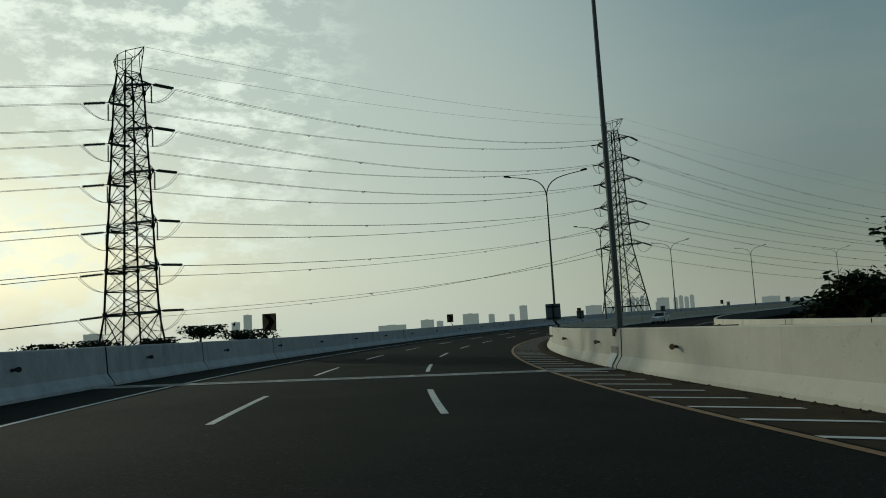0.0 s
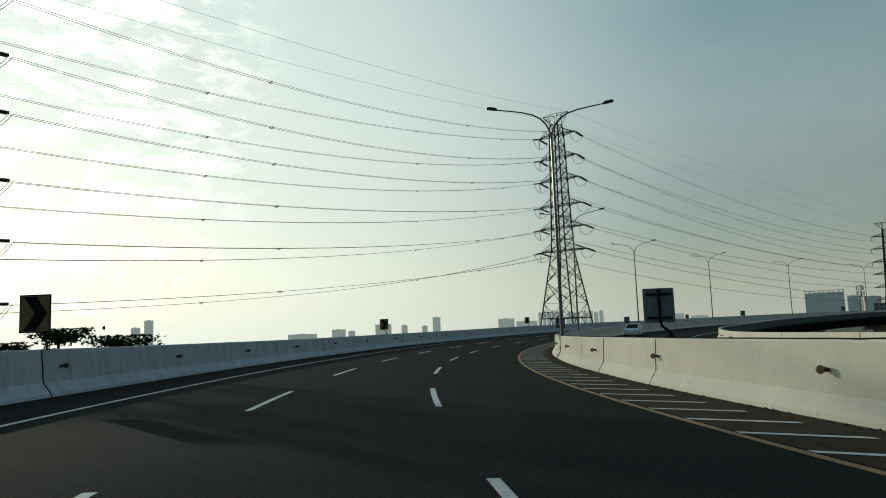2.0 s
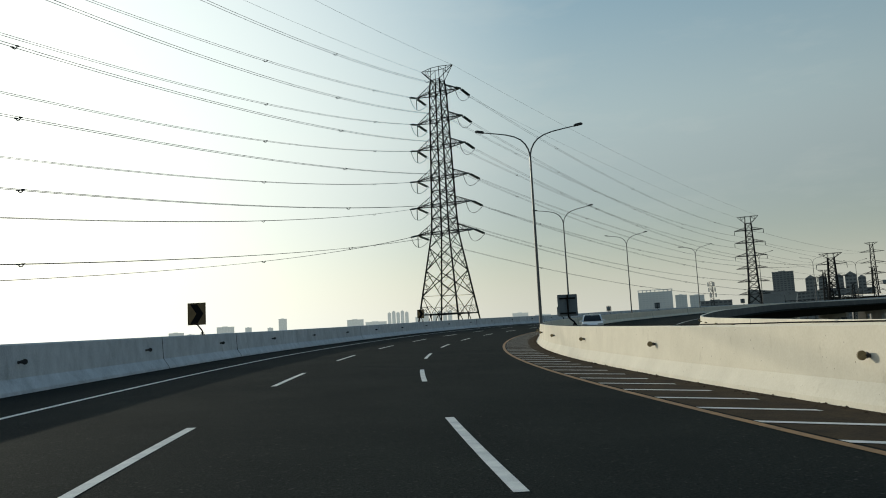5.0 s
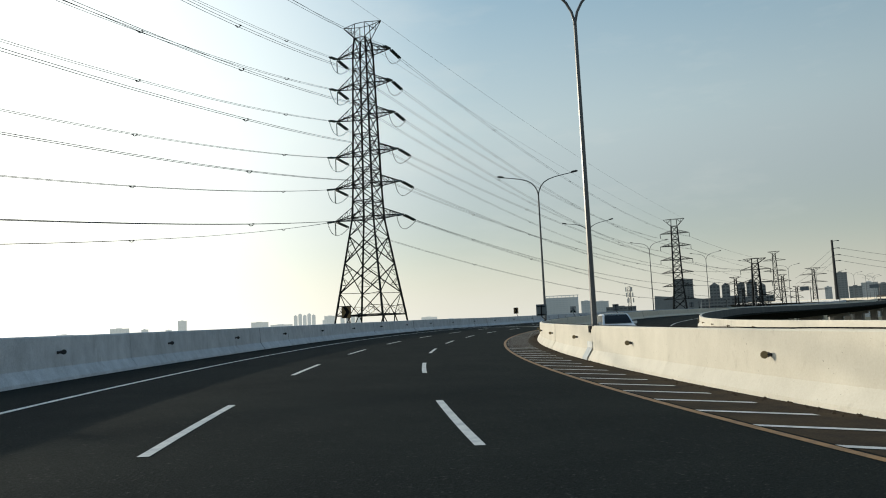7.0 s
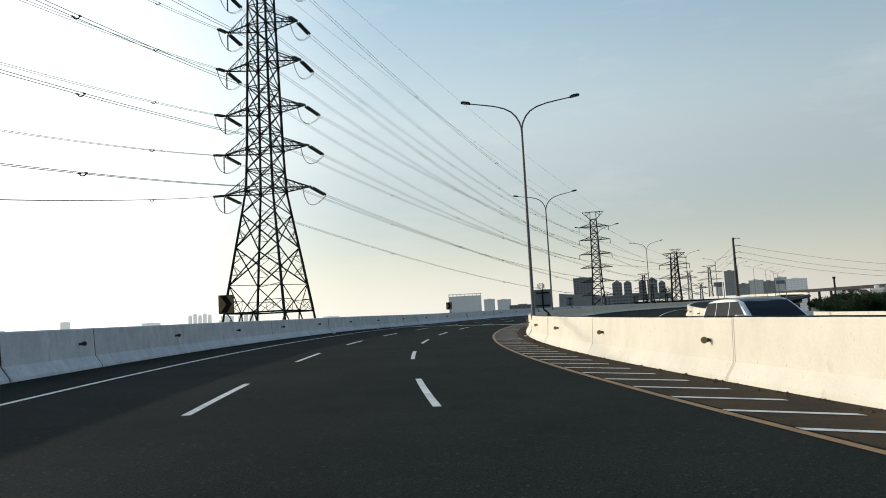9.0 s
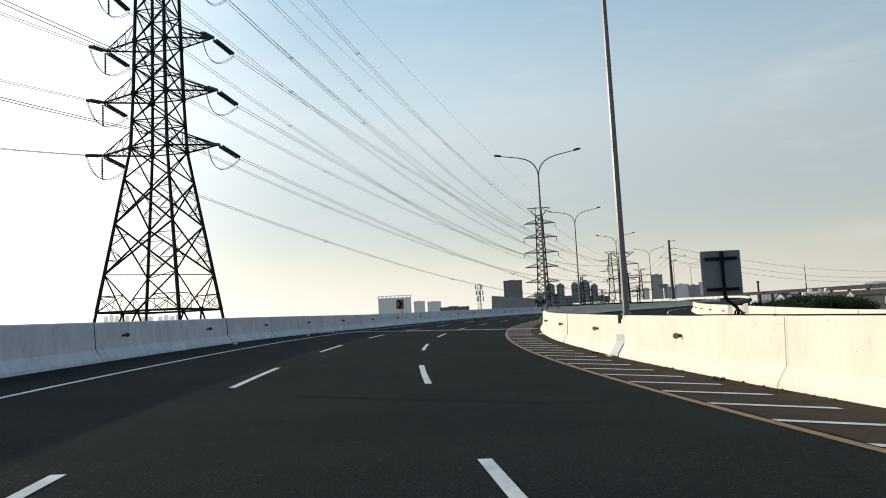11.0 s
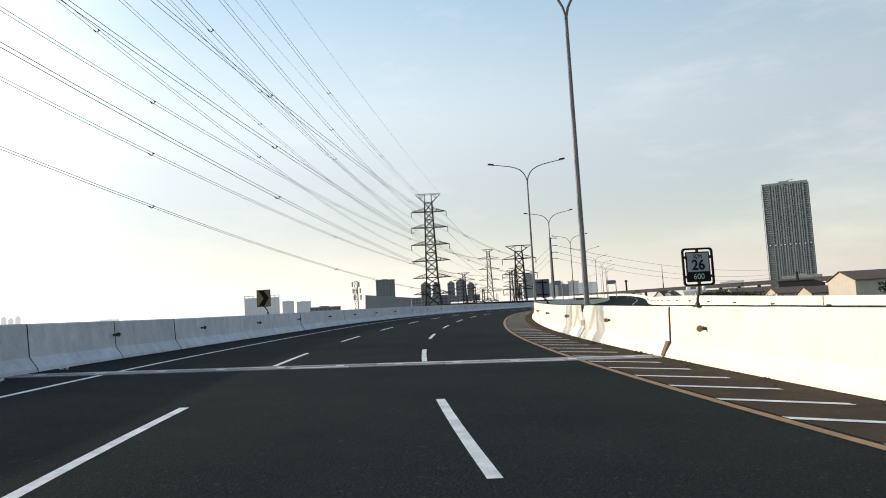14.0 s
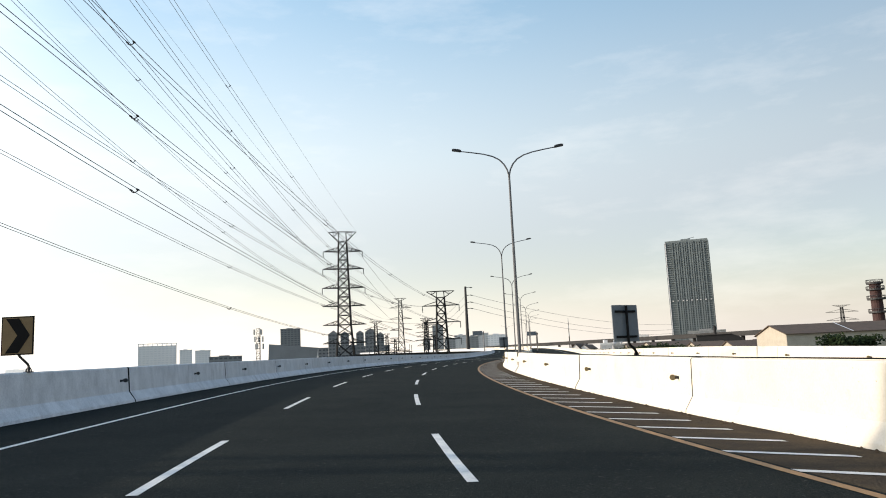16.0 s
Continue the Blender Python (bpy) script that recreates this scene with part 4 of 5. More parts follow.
for i in range(6):
    for sd in (-1, 1):
        ta, tb = tip(A_POSE, sd, *A_ARMS[i]), tip(B_POSE, sd, *B_ARMS[i])
        # the upper three circuits run on to one tower, the lower three to the terminal tower
        tc = tip(C_POSE, sd, *C_ARMS[i]) if i < 3 else tip(D_POSE, sd, *D_ARMS[i - 3])
        low = tc - Vector((0, 0, 1.7 if i < 3 else 1.9))
        disc_string("insulator", tc, low, 0.16, inv["c" if i < 3 else "d"], pylon_c if i < 3 else pylon_d)
        if i < 3:
            tc = low
        tz = ta + Vector((-177, -31, -1.0))
        ends = {}
        for pn, par, t0, others in (("a", pylon_a, ta, (tz, tb)), ("b", pylon_b, tb, (ta, tc))):
            got = []
            for o in others:
                d = (o - t0).normalized()
                d.z -= 0.2 if o is tc else 0.09
                s0, s1 = t0 + d * 0.35, t0 + d * 2.9
                for sg in (-1, 1):
                    sv = Vector((d.y, -d.x, 0)).normalized() * 0.17 * sg
                    disc_string("insulator", s0 + sv, s1 + sv, 0.165, inv[pn], par)
                hm = Mesh()
                iv = inv[pn]
                hm.bar(iv @ t0, iv @ s0, 0.06)
                hm.make("shackle", LATTICE, par)
                got.append(s1 + d * 0.25)
            # jumper loop under the arm, with its hanging string on the outer side
            jm = Mesh()
            mid = t0 - Vector((0, 0, 2.35))
            for sg in (-1, 1):
                k = 12
                pts = []
                for q in range(k + 1):
                    u = q / k
                    pts.append((1 - u) ** 2 * got[0] + 2 * u * (1 - u) * (2 * mid - (got[0] + got[1]) / 2) + u * u * got[1] + Vector((0.12 * sg, 0.12 * sg, 0)))
                jm.tube([inv[pn] @ q for q in pts], 0.028, 4)
            jm.make("jumper", WIRE, par)
            if sd < 0 or pn == "a":
                disc_string("insulator", t0 - Vector((0, 0, 0.2)), mid, 0.12, inv[pn], par)
            ends[pn] = got
        start = ends["a"][1] - Vector((0, 0, DIP_A[sd] * 0.5))
        power_line(start, ends["b"][0], SAG_AB[sd][i] + 0.2 * DIP_A[sd], TWIN, spacers=(0.24, 0.617, 0.876) if sd < 0 else (0.253, 0.635, 0.89))
        power_line(ends["b"][1], tc, SAG_BC[sd][i], TWIN, spacers=(0.165, 0.368, 0.54, 0.7, 0.86))
        power_line(ends["a"][0], tz, 3.6, TWIN, spacers=(0.13, 0.35, 0.6, 0.84))
for sd in (-1, 1):
    a, b, c = A_POSE @ Vector((sd * 3.55, 0, 52.7 - DROP)), B_POSE @ Vector((sd * 3.55, 0, 52.7)), C_POSE @ Vector((sd * 4.05, 0, 41.7))
    for p, q, sg in ((a, b, 1.8), (b, c, 2.2)):
        power_line(p, q, sg, "single thin earth wire between pylon tops", False, 0.018)


# ---------------------------------------------------------------- the distance
EYE = Vector((86.0, 155.5, 2.9))


def far_place(azimuth, dist, eye=EYE):
    return Vector((eye.x + dist * math.sin(radians(azimuth)), eye.y + dist * math.cos(radians(azimuth)), 0))


def block(name, az0, az1, el, dist, mat, label, depth=0.6, eye=EYE, storey=3.4, bay=4.0, crown="flat", group="city blocks"):
    """A building between two bearings, as high as the elevation: wall, window bands with piers, roof parapet."""
    a, b = far_place(az0, dist, eye), far_place(az1, dist, eye)
    w = (b - a).length
    h = eye.z + dist * math.tan(radians(el)) - GROUND_Z
    c = (a + b) / 2
    yaw = math.atan2(b.y - a.y, b.x - a.x)
    m = Matrix.Translation((c.x, c.y, GROUND_Z)) @ Matrix.Rotation(yaw, 4, "Z")
    top = thing(name, m, label, "building", group)
    d = max(8.0, w * depth)
    wm = Mesh()
    wm.box(-w / 2, w / 2, 0, d, 0, h)
    wm.make("wall", mat, top)
    n = max(2, int(h / storey))
    fm = Mesh()
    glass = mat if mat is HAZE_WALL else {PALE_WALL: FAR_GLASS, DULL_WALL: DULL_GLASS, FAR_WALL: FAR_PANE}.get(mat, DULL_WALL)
    bays = max(2, int(w / bay))
    for i in range(n):
        z = h * (i + 0.35) / n
        for j in range(bays):
            x0 = -w / 2 + w * (j + 0.18) / bays
            fm.box(x0, x0 + w * 0.64 / bays, -0.15, 0.05, z, z + h * 0.45 / n)
    fm.make("glazing", glass, top)["kind"] = "stuff"
    rm = Mesh()
    if crown == "gable":
        k = max(1, round(w / 16))
        for j in range(k):
            x0, x1 = -w / 2 + w * j / k, -w / 2 + w * (j + 1) / k
            xm = (x0 + x1) / 2
            rm.face_set([(x0, -0.4, h), (x1, -0.4, h), (xm, -0.4, h + 0.35 * (x1 - x0)), (x0, d, h), (x1, d, h), (xm, d, h + 0.35 * (x1 - x0))],
                        [(0, 1, 2), (5, 4, 3), (0, 2, 5, 3), (2, 1, 4, 5), (1, 0, 3, 4)])
    elif crown == "rail":
        for j in range(9):
            x0 = -w / 2 + (w - 2) * j / 8
            rm.box(x0, x0 + 2, 0, 3, h, h + 5)
        rm.box(-w / 2 - 1, w / 2 + 1, -0.5, 6, h + 5, h + 6.6)
    else:
        rm.box(-w / 2 - 0.4, w / 2 + 0.4, -0.4, 0.2, h, h + 1.2)
        rm.box(-w / 2 - 0.4, -w / 2 + 0.2, 0.2, d, h, h + 1.2)
        rm.box(w / 2 - 0.2, w / 2 + 0.4, 0.2, d, h, h + 1.2)
        rm.box(-w * 0.2, w * 0.12, d * 0.3, d * 0.6, h, h + 3.0)
    rm.make("roof", mat, top)
    return top


def skyscraper():
    a, b = far_place(81.86, 1420), far_place(84.88, 1420)
    c = (a + b) / 2
    w = (b - a).length
    h = 2.9 + 1420 * math.tan(radians(7.95)) - GROUND_Z
    m = Matrix.Translation((c.x, c.y, GROUND_Z)) @ Matrix.Rotation(math.atan2(b.y - a.y, b.x - a.x), 4, "Z")
    top = thing("skyscraper", m, "tall slab-shaped residential tower with ribbed grey facade", "skyscraper")
    d = 26.0
    gm4 = Mesh()
    gm4.box(-w / 2 + 1, w / 2 - 1, 1, d - 1, 0, h - 4)
    gm4.make("glazing", TOWER_GLASS, top)
    n = 52
    for i in range(n + 1):
        z = (h - 6) * i / n
        fm = Mesh()
        fm.box(-w / 2, w / 2, 0, d, z, z + (1.35 if i not in (25, 26) else 0.4))
        fm.make("floor_slab", TOWER_WALL, top)
    k = 19
    for i in range(k):
        if i in (1, 2, 17):
            continue
        pm = Mesh()
        x = -w / 2 + (w - 1.6) * i / (k - 1)
        wide = (2.3 if i % 3 else 1.3) if i else 1.6
        pm.box(x, x + wide, -(1.3 if i % 2 else 0.8), 1.0, 0, h - 3 - (2 if i % 3 else 0))
        pm.make("pier", SIGN_WHITE if i == 0 else TOWER_WALL, top)
    for i in range(9):
        bx = Mesh()
        x = -w * 0.42 + w * 0.84 * i / 8 + (i * 7 % 3 - 1)
        zb = (h - 6) * 25.45 / n
        bx.box(x, x + 2.2, -1.6, -0.9, zb, zb + 1.9)
        bx.make("plant_box", PALE_WALL, top)
    for y0 in (4, 12, 20):
        for sx in (-1, 1):
            pm = Mesh()
            pm.box(sx * w / 2 - 0.8, sx * w / 2 + 0.8, y0, y0 + 2.2, 0, h - 3)
            pm.make("pier", TOWER_WALL, top)
    cm = Mesh()
    cm.box(-w / 2 + 0.6, w / 2 - 0.6, 0.6, d - 0.6, h - 4, h)
    cm.box(-w * 0.12, w * 0.1, 8, 18, h, h + 3)
    cm.bar((0.02 * w, 12, h + 3), (0.2 * w, 12, h + 5.5), 0.5)
    cm.make("roof_crown", TOWER_WALL, top)
    return top


skyscraper()
T0, T7, T12 = Vector((0, 5.6, 1.3)), Vector((19.5, 81.5, 1.5)), Vector((55.7, 130.7, 2.2))
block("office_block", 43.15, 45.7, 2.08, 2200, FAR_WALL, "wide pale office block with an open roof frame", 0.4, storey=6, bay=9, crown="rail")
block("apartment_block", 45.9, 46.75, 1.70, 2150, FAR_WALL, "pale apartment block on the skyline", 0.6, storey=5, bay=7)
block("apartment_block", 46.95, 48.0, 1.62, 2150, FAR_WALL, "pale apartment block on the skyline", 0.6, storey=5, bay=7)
block("warehouse", 47.9, 50.2, 1.12, 1500, DULL_WALL, "low dull warehouse on the skyline", 0.5, storey=6, bay=8)
block("tower_block", 52.95, 54.4, 2.95, 1850, DULL_WALL, "dark grey tower block on the skyline", 0.7, storey=5, bay=7)
T75 = Vector((22.0, 86.5, 1.5))
for q in ((55.03, 55.72, 2.3), (55.85, 56.4, 2.28), (56.9, 57.4, 2.3), (57.5, 58.2, 2.36), (58.28, 58.75, 2.15)):
    block("apartment_block", q[0], q[1], q[2], 900, DULL_WALL, "grey apartment block with a gabled roof", 1.0, eye=T75, storey=3.4, bay=3.4, crown="gable", group="gabled blocks")
block("apartment_block", 54.4, 59.2, 1.35, 940, DULL_WALL, "low grey podium behind the gabled blocks", 0.3, eye=T75, storey=3.4, bay=4)
block("apartment_block", 63.25, 63.7, 1.75, 1500, PALE_WALL, "pale sunlit block beside the narrow tower", 0.6, eye=T12, storey=4, bay=5)
block("tower_block", 63.9, 64.7, 2.7, 1500, MID_WALL, "narrow grey tower block", 0.35, eye=T12, storey=4, bay=5)
for q in ((64.75, 65.6, 1.7, MID_WALL), (65.5, 66.5, 1.9, PALE_WALL), (66.4, 67.3, 1.78, MID_WALL), (67.2, 68.0, 1.98, PALE_WALL), (67.9, 69.3, 1.82, FAR_WALL)):
    block("apartment_block", q[0], q[1], q[2], 1500, q[3], "plain city block beyond the substation", 0.6, eye=T12, storey=4, bay=6)
block("city_block", 78.6, 80.2, 1.22, 1300, PALE_WALL, "low pale block beyond the railway viaduct", 0.6, storey=5, bay=7)
block("city_block", 71.5, 73.0, 0.95, 1600, PALE_WALL, "low pale block beyond the railway viaduct", 0.6, storey=5, bay=7)
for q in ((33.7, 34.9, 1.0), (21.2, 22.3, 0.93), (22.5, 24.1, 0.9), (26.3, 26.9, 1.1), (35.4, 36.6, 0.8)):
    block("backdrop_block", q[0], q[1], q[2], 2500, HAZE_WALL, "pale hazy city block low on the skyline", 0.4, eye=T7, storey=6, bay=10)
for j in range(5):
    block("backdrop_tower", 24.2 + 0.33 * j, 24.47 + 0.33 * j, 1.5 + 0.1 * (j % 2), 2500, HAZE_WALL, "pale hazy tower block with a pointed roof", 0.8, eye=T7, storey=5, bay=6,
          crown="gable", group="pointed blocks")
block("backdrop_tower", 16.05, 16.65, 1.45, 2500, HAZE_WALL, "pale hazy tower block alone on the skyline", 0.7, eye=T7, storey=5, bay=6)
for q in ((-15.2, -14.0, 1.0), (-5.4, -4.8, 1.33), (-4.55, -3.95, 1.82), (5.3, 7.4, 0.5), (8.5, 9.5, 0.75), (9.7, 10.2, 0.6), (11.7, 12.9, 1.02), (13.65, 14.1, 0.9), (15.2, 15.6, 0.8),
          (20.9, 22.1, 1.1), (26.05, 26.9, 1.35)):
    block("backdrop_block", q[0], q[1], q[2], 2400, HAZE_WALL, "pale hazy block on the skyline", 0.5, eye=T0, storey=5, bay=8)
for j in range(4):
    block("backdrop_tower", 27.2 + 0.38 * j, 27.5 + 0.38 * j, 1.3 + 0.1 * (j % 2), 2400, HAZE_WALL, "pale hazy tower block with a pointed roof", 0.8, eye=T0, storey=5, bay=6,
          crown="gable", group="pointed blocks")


def slanted_hall():
    a, b = far_place(52.0, 850), far_place(55.7, 850)
    w = (b - a).length
    m = Matrix.Translation((*((a + b) / 2).xy, GROUND_Z)) @ Matrix.Rotation(math.atan2(b.y - a.y, b.x - a.x), 4, "Z")
    top = thing("hall", m, "dark windowless hall with a sloping end wall", "hall")
    h0, h1 = 2.9 + 850 * math.tan(radians(1.9)) - GROUND_Z, 2.9 + 850 * math.tan(radians(1.5)) - GROUND_Z
    hm = Mesh()
    pts = [(-w / 2, 0), (w / 2 - 7, 0), (w / 2 - 3, h1 * 0.5), (w / 2, h1), (-w / 2 + 1.5, h0)]
    n = len(pts)
    hm.face_set([(x, y, z) for y in (0, 30) for x, z in pts], [tuple(range(n)), tuple(range(n, 2 * n))[::-1]] + [(i, i + n, (i + 1) % n + n, (i + 1) % n) for i in range(n)])
    hm.make("wall", DULL_WALL, top)
    em = Mesh()
    em.bar((w / 2 - 6.6, -0.6, 0.5), (w / 2 - 2.6, -0.6, h1 * 0.5), 0.7)
    em.bar((w / 2 - 2.6, -0.6, h1 * 0.5), (w / 2 + 0.4, -0.6, h1), 0.7)
    em.make("edge_trim", PALE_WALL, top)


slanted_hall()


def cell_mast(x, y, z1, w=1.6, label="slim lattice phone mast with panel antennas"):
    top = thing("phone_mast", Matrix.Translation((x, y, 0)), label, "mast")
    mm = Mesh()
    n = 14
    for i in range(n):
        a, b = GROUND_Z + (z1 - GROUND_Z) * i / n, GROUND_Z + (z1 - GROUND_Z) * (i + 1) / n
        for k in range(3):
            c0, c1 = math.tau * k / 3, math.tau * (k + 1) / 3
            p0, p1 = Vector((math.cos(c0), math.sin(c0), 0)) * w / 2, Vector((math.cos(c1), math.sin(c1), 0)) * w / 2
            z = Vector((0, 0, 1))
            mm.bar(p0 + z * a, p0 + z * b, 0.12)
            mm.bar(p0 + z * a, p1 + z * b, 0.07)
            mm.bar(p0 + z * b, p1 + z * b, 0.07)
    mm.make("lattice", LATTICE, top)
    for k in range(9):
        am = Mesh()
        c = math.tau * k / 9
        zz = z1 - 1.5 - 3.2 * (k % 3)
        am.box(w * 0.9 * math.cos(c) - 0.25, w * 0.9 * math.cos(c) + 0.25, w * 0.9 * math.sin(c) - 0.25, w * 0.9 * math.sin(c) + 0.25, zz - 1.2, zz + 1.2)
        am.make("antenna", SIGN_GREY, top)
    return top


cell_mast(357, 372, 21.5, 2.2)


def thin_mast(p, z1, label):
    top = thing("radio_mast", Matrix.Translation((p.x, p.y, 0)), label, "mast")
    mm = Mesh()
    mm.bar((0, 0, GROUND_Z), (0, 0, z1 * 0.45), 2.4, 1.9, 6)
    mm.make("mast", LATTICE, top)
    for i in range(6):
        sm = Mesh()
        sm.bar((0, 0, z1 * (0.45 + 0.55 * i / 6)), (0, 0, z1 * (0.45 + 0.55 * (i + 1) / 6)), 1.9 - 0.2 * i, 1.7 - 0.2 * i, 6)
        sm.make("painted_band", SIGN_GREY if i % 2 else LATTICE, top)


thin_mast(far_place(74.1, 2500, T12), 124, "thin banded radio mast far beyond the houses")
top = thing("radio_mast", Matrix.Translation((1061.5, 471.3, 0)), "short thick dark mast beyond the railway", "mast")
mm = Mesh()
mm.bar((0, 0, GROUND_Z), (0, 0, 34.5), 1.5, 1.1, 8)
mm.make("mast", LATTICE, top)
mm = Mesh()
mm.box(-2.0, 2.0, -1.2, 1.2, 33.5, 36.2)
mm.make("antenna", LATTICE, top)

# steel pole with short arms, and its three lines
top = thing("steel_pole", Matrix.Translation((560.5, 358, 0)), "tall dark tapered steel power pole with short arms", "power pole")
pm = Mesh()
pm.bar((0, 0, GROUND_Z), (0, 0, 53.5), 1.5, 0.75, 10)
pm.make("pole", DARK_STEEL, top)
for z in (52.5, 47.2, 42.4, 38.1):
    am = Mesh()
    am.bar((0, 0, z), (2.6, -2.2, z + 0.5), 0.28, 0.16, 6)
    am.make("arm", DARK_STEEL, top)
    im = Mesh()
    im.bar((2.6, -2.2, z + 0.5), (3.9, -3.3, z + 0.2), 0.3, n=7)
    im.make("insulator", CERAMIC, top)
for z, z2, z3, sag in ((47.4, 30.3, 26, 6.5), (42.6, 25.5, 22, 7.9), (38.3, 21.8, 18, 8.0)):
    power_line(Vector((564.4, 354.7, z)), Vector((901.4, 265.1, z2)), sag, "single thin wire from the steel pole", False, 0.10)
    power_line(Vector((560.5, 358.0, z)), Vector((510, 359, z3)), 1.0, "single thin wire from the steel pole", False, 0.07)


def small_pylon(x, y, z1, rr, label, arms=3, span=5.0, turn=(0.5, -0.866)):
    h = z1 - GROUND_Z
    nodes = [GROUND_Z + h * q for q in (0, 0.13, 0.25, 0.36, 0.46, 0.55, 0.64, 0.73, 0.82, 0.91, 0.97)]
    prof = [(GROUND_Z, h * 0.13), (GROUND_Z + h * 0.5, h * 0.065), (nodes[-1], h * 0.035)]
    return pylon(arm_pose(x, y, *turn), prof, nodes, [(GROUND_Z + h * (0.88 - 0.14 * i), span) for i in range(arms)], (z1, span * 0.55), label, rr, False)


small_pylon(657.7, 460.9, 58.9, 2.3, "distant narrow lattice pylon behind the substation", 5, 9.5)
small_pylon(861.8, 536.5, 53.5, 3.0, "distant lattice pylon with wide arms", 3, 14.0)
small_pylon(457.4, 370.0, 27.3, 1.9, "small lattice pylon at the substation", 2, 6.5)
small_pylon(470, 345, 27.0, 1.8, "small lattice pylon at the substation", 3, 5.0)
small_pylon(434, 350, 19.0, 1.5, "low lattice mast at the substation", 1, 3.0)
small_pylon(510, 359, 20.5, 1.8, "low lattice mast at the substation", 2, 4.0)
small_pylon(520, 392, 20.0, 1.8, "low lattice mast at the substation", 2, 5.0)
for i, z in enumerate((34.3, 29.2, 23.7)):
    for sd in (-1, 1):
        power_line(tip(C_POSE, sd, z, C_ARMS[i][1]), Vector((657.7 + sd * 4.7, 460.9 - sd * 8.2, GROUND_Z + 67.9 * (0.88 - 0.14 * i))), 3.5, "thin conductor running on to the distant pylon", False, 0.045)
# portal frames of the substation
for k, (x, y, w, z) in enumerate(((420, 362, 16, 8.5), (446, 352, 18, 9.5), (480, 372, 20, 11), (412, 335, 12, 6.5))):
    pf = thing("busbar_portal", arm_pose(x, y, 0.5, -0.866), "steel portal frame of an outdoor substation", "portal frame", "substation frames")
    for sx in (-1, 1):
        lm = Mesh()
        lm.bar((sx * w / 2, -0.5, GROUND_Z), (sx * w / 2, 0, z), 0.22)
        lm.bar((sx * w / 2, 0.5, GROUND_Z), (sx * w / 2, 0, z), 0.22)
        lm.bar((sx * w / 2, 0, z), (sx * w / 2, 0, z + 3.5), 0.14)
        lm.make("leg", LATTICE, pf)
    bm = Mesh()
    for dz in (0, -1.0):
        bm.bar((-w / 2, 0, z + dz), (w / 2, 0, z + dz), 0.15)
    n = 8
    for i in range(n):
        x0, x1 = -w / 2 + w * i / n, -w / 2 + w * (i + 1) / n
        bm.bar((x0, 0, z - (i % 2)), (x1, 0, z - 1 + (i % 2)), 0.1)
    bm.make("beam", LATTICE, pf)
    for i in range(3):
        im = Mesh()
        x0 = -w / 3 + w * i / 3
        im.bar((x0, 0, z - 1.0), (x0, 0, z - 3.2), 0.22, n=7)
        im.make("insulator", CERAMIC, pf)
small_pylon(*far_place(92.9, 520).xy, 26.0, 1.3, "distant lattice pylon over the roofs", 2, 9.5, (0.3, -0.95))


# ---------------------------------------------------------------- houses, railway viaduct, chimney
def gable_house(c, yaw, w, length, eave, apex, label, wall=WALL_CREAM, holes=True):
    m = Matrix.Translation((c.x, c.y, 0)) @ Matrix.Rotation(yaw, 4, "Z")
    top = thing("house", m, label, "house", "houses beside the viaduct")
    wm = Mesh()
    wm.face_set([(-w / 2, 0, GROUND_Z), (w / 2, 0, GROUND_Z), (w / 2, 0, eave), (0, 0, apex - 0.15), (-w / 2, 0, eave),
                 (-w / 2, length, GROUND_Z), (w / 2, length, GROUND_Z), (w / 2, length, eave), (0, length, apex - 0.15), (-w / 2, length, eave)],
                [(0, 1, 2, 3, 4), (9, 8, 7, 6, 5), (1, 6, 7, 2), (5, 0, 4, 9)])
    wm.make("wall", wall, top)
    for sd in (-1, 1):
        rm = Mesh()
        sl = (apex - eave) / (w / 2)
        x1 = sd * (w / 2 + 0.7)
        z1 = apex - sl * (w / 2 + 0.7)
        rm.face_set([(0, -0.6, apex), (x1, -0.6, z1), (x1, length + 0.6, z1), (0, length + 0.6, apex), (0, -0.6, apex + 0.22), (x1, -0.6, z1 + 0.22), (x1, length + 0.6, z1 + 0.22), (0, length + 0.6, apex + 0.22)],
                    [(3, 2, 1, 0), (4, 5, 6, 7), (0, 1, 5, 4), (1, 2, 6, 5), (2, 3, 7, 6), (3, 0, 4, 7)])
        rm.make("roof", ROOF, top)
    for x in ((-w * 0.22, w * 0.2) if holes else ()):
        vm = Mesh()
        vm.box(x - 0.6, x + 0.6, -0.06, 0.05, eave - 2.2, eave - 0.9)
        vm.make("window", TOWER_GLASS, top)
    return top


T145 = Vector((72.2, 145.3, 2.6))
hall = gable_house(far_place(86.4, 287, T145), radians(-150), 19.0, 90, 6.7, 9.7, "large cream gabled hall with a long brown roof", holes=False)
for y in (22, 46, 66):
    sm = Mesh()
    sl = 3.0 / 9.5
    for sd in (-1, 1):
        sm.face_set([(0, y, 9.96), (sd * 10.1, y, 9.96 - sl * 10.1), (sd * 10.1, y + 0.5, 9.96 - sl * 10.1), (0, y + 0.5, 9.96)], [(0, 1, 2, 3)])
    sm.make("roof_flashing", PALE_WALL, hall)
for az, d, w, ln, ap, yw in ((84.0, 345, 13, 13, 5.9, -150), (81.85, 390, 14, 15, 6.7, -150), (79.0, 450, 15, 24, 8.5, -150), (77.6, 470, 12, 12, 8.6, -150), (85.9, 400, 16, 20, 6.6, -140), (80.6, 520, 14, 26, 8.0, -120)):
    gable_house(far_place(az, d, T145), radians(yw), w, ln, ap - 2.6, ap, "low house with a weathered brown gabled roof", holes=False)
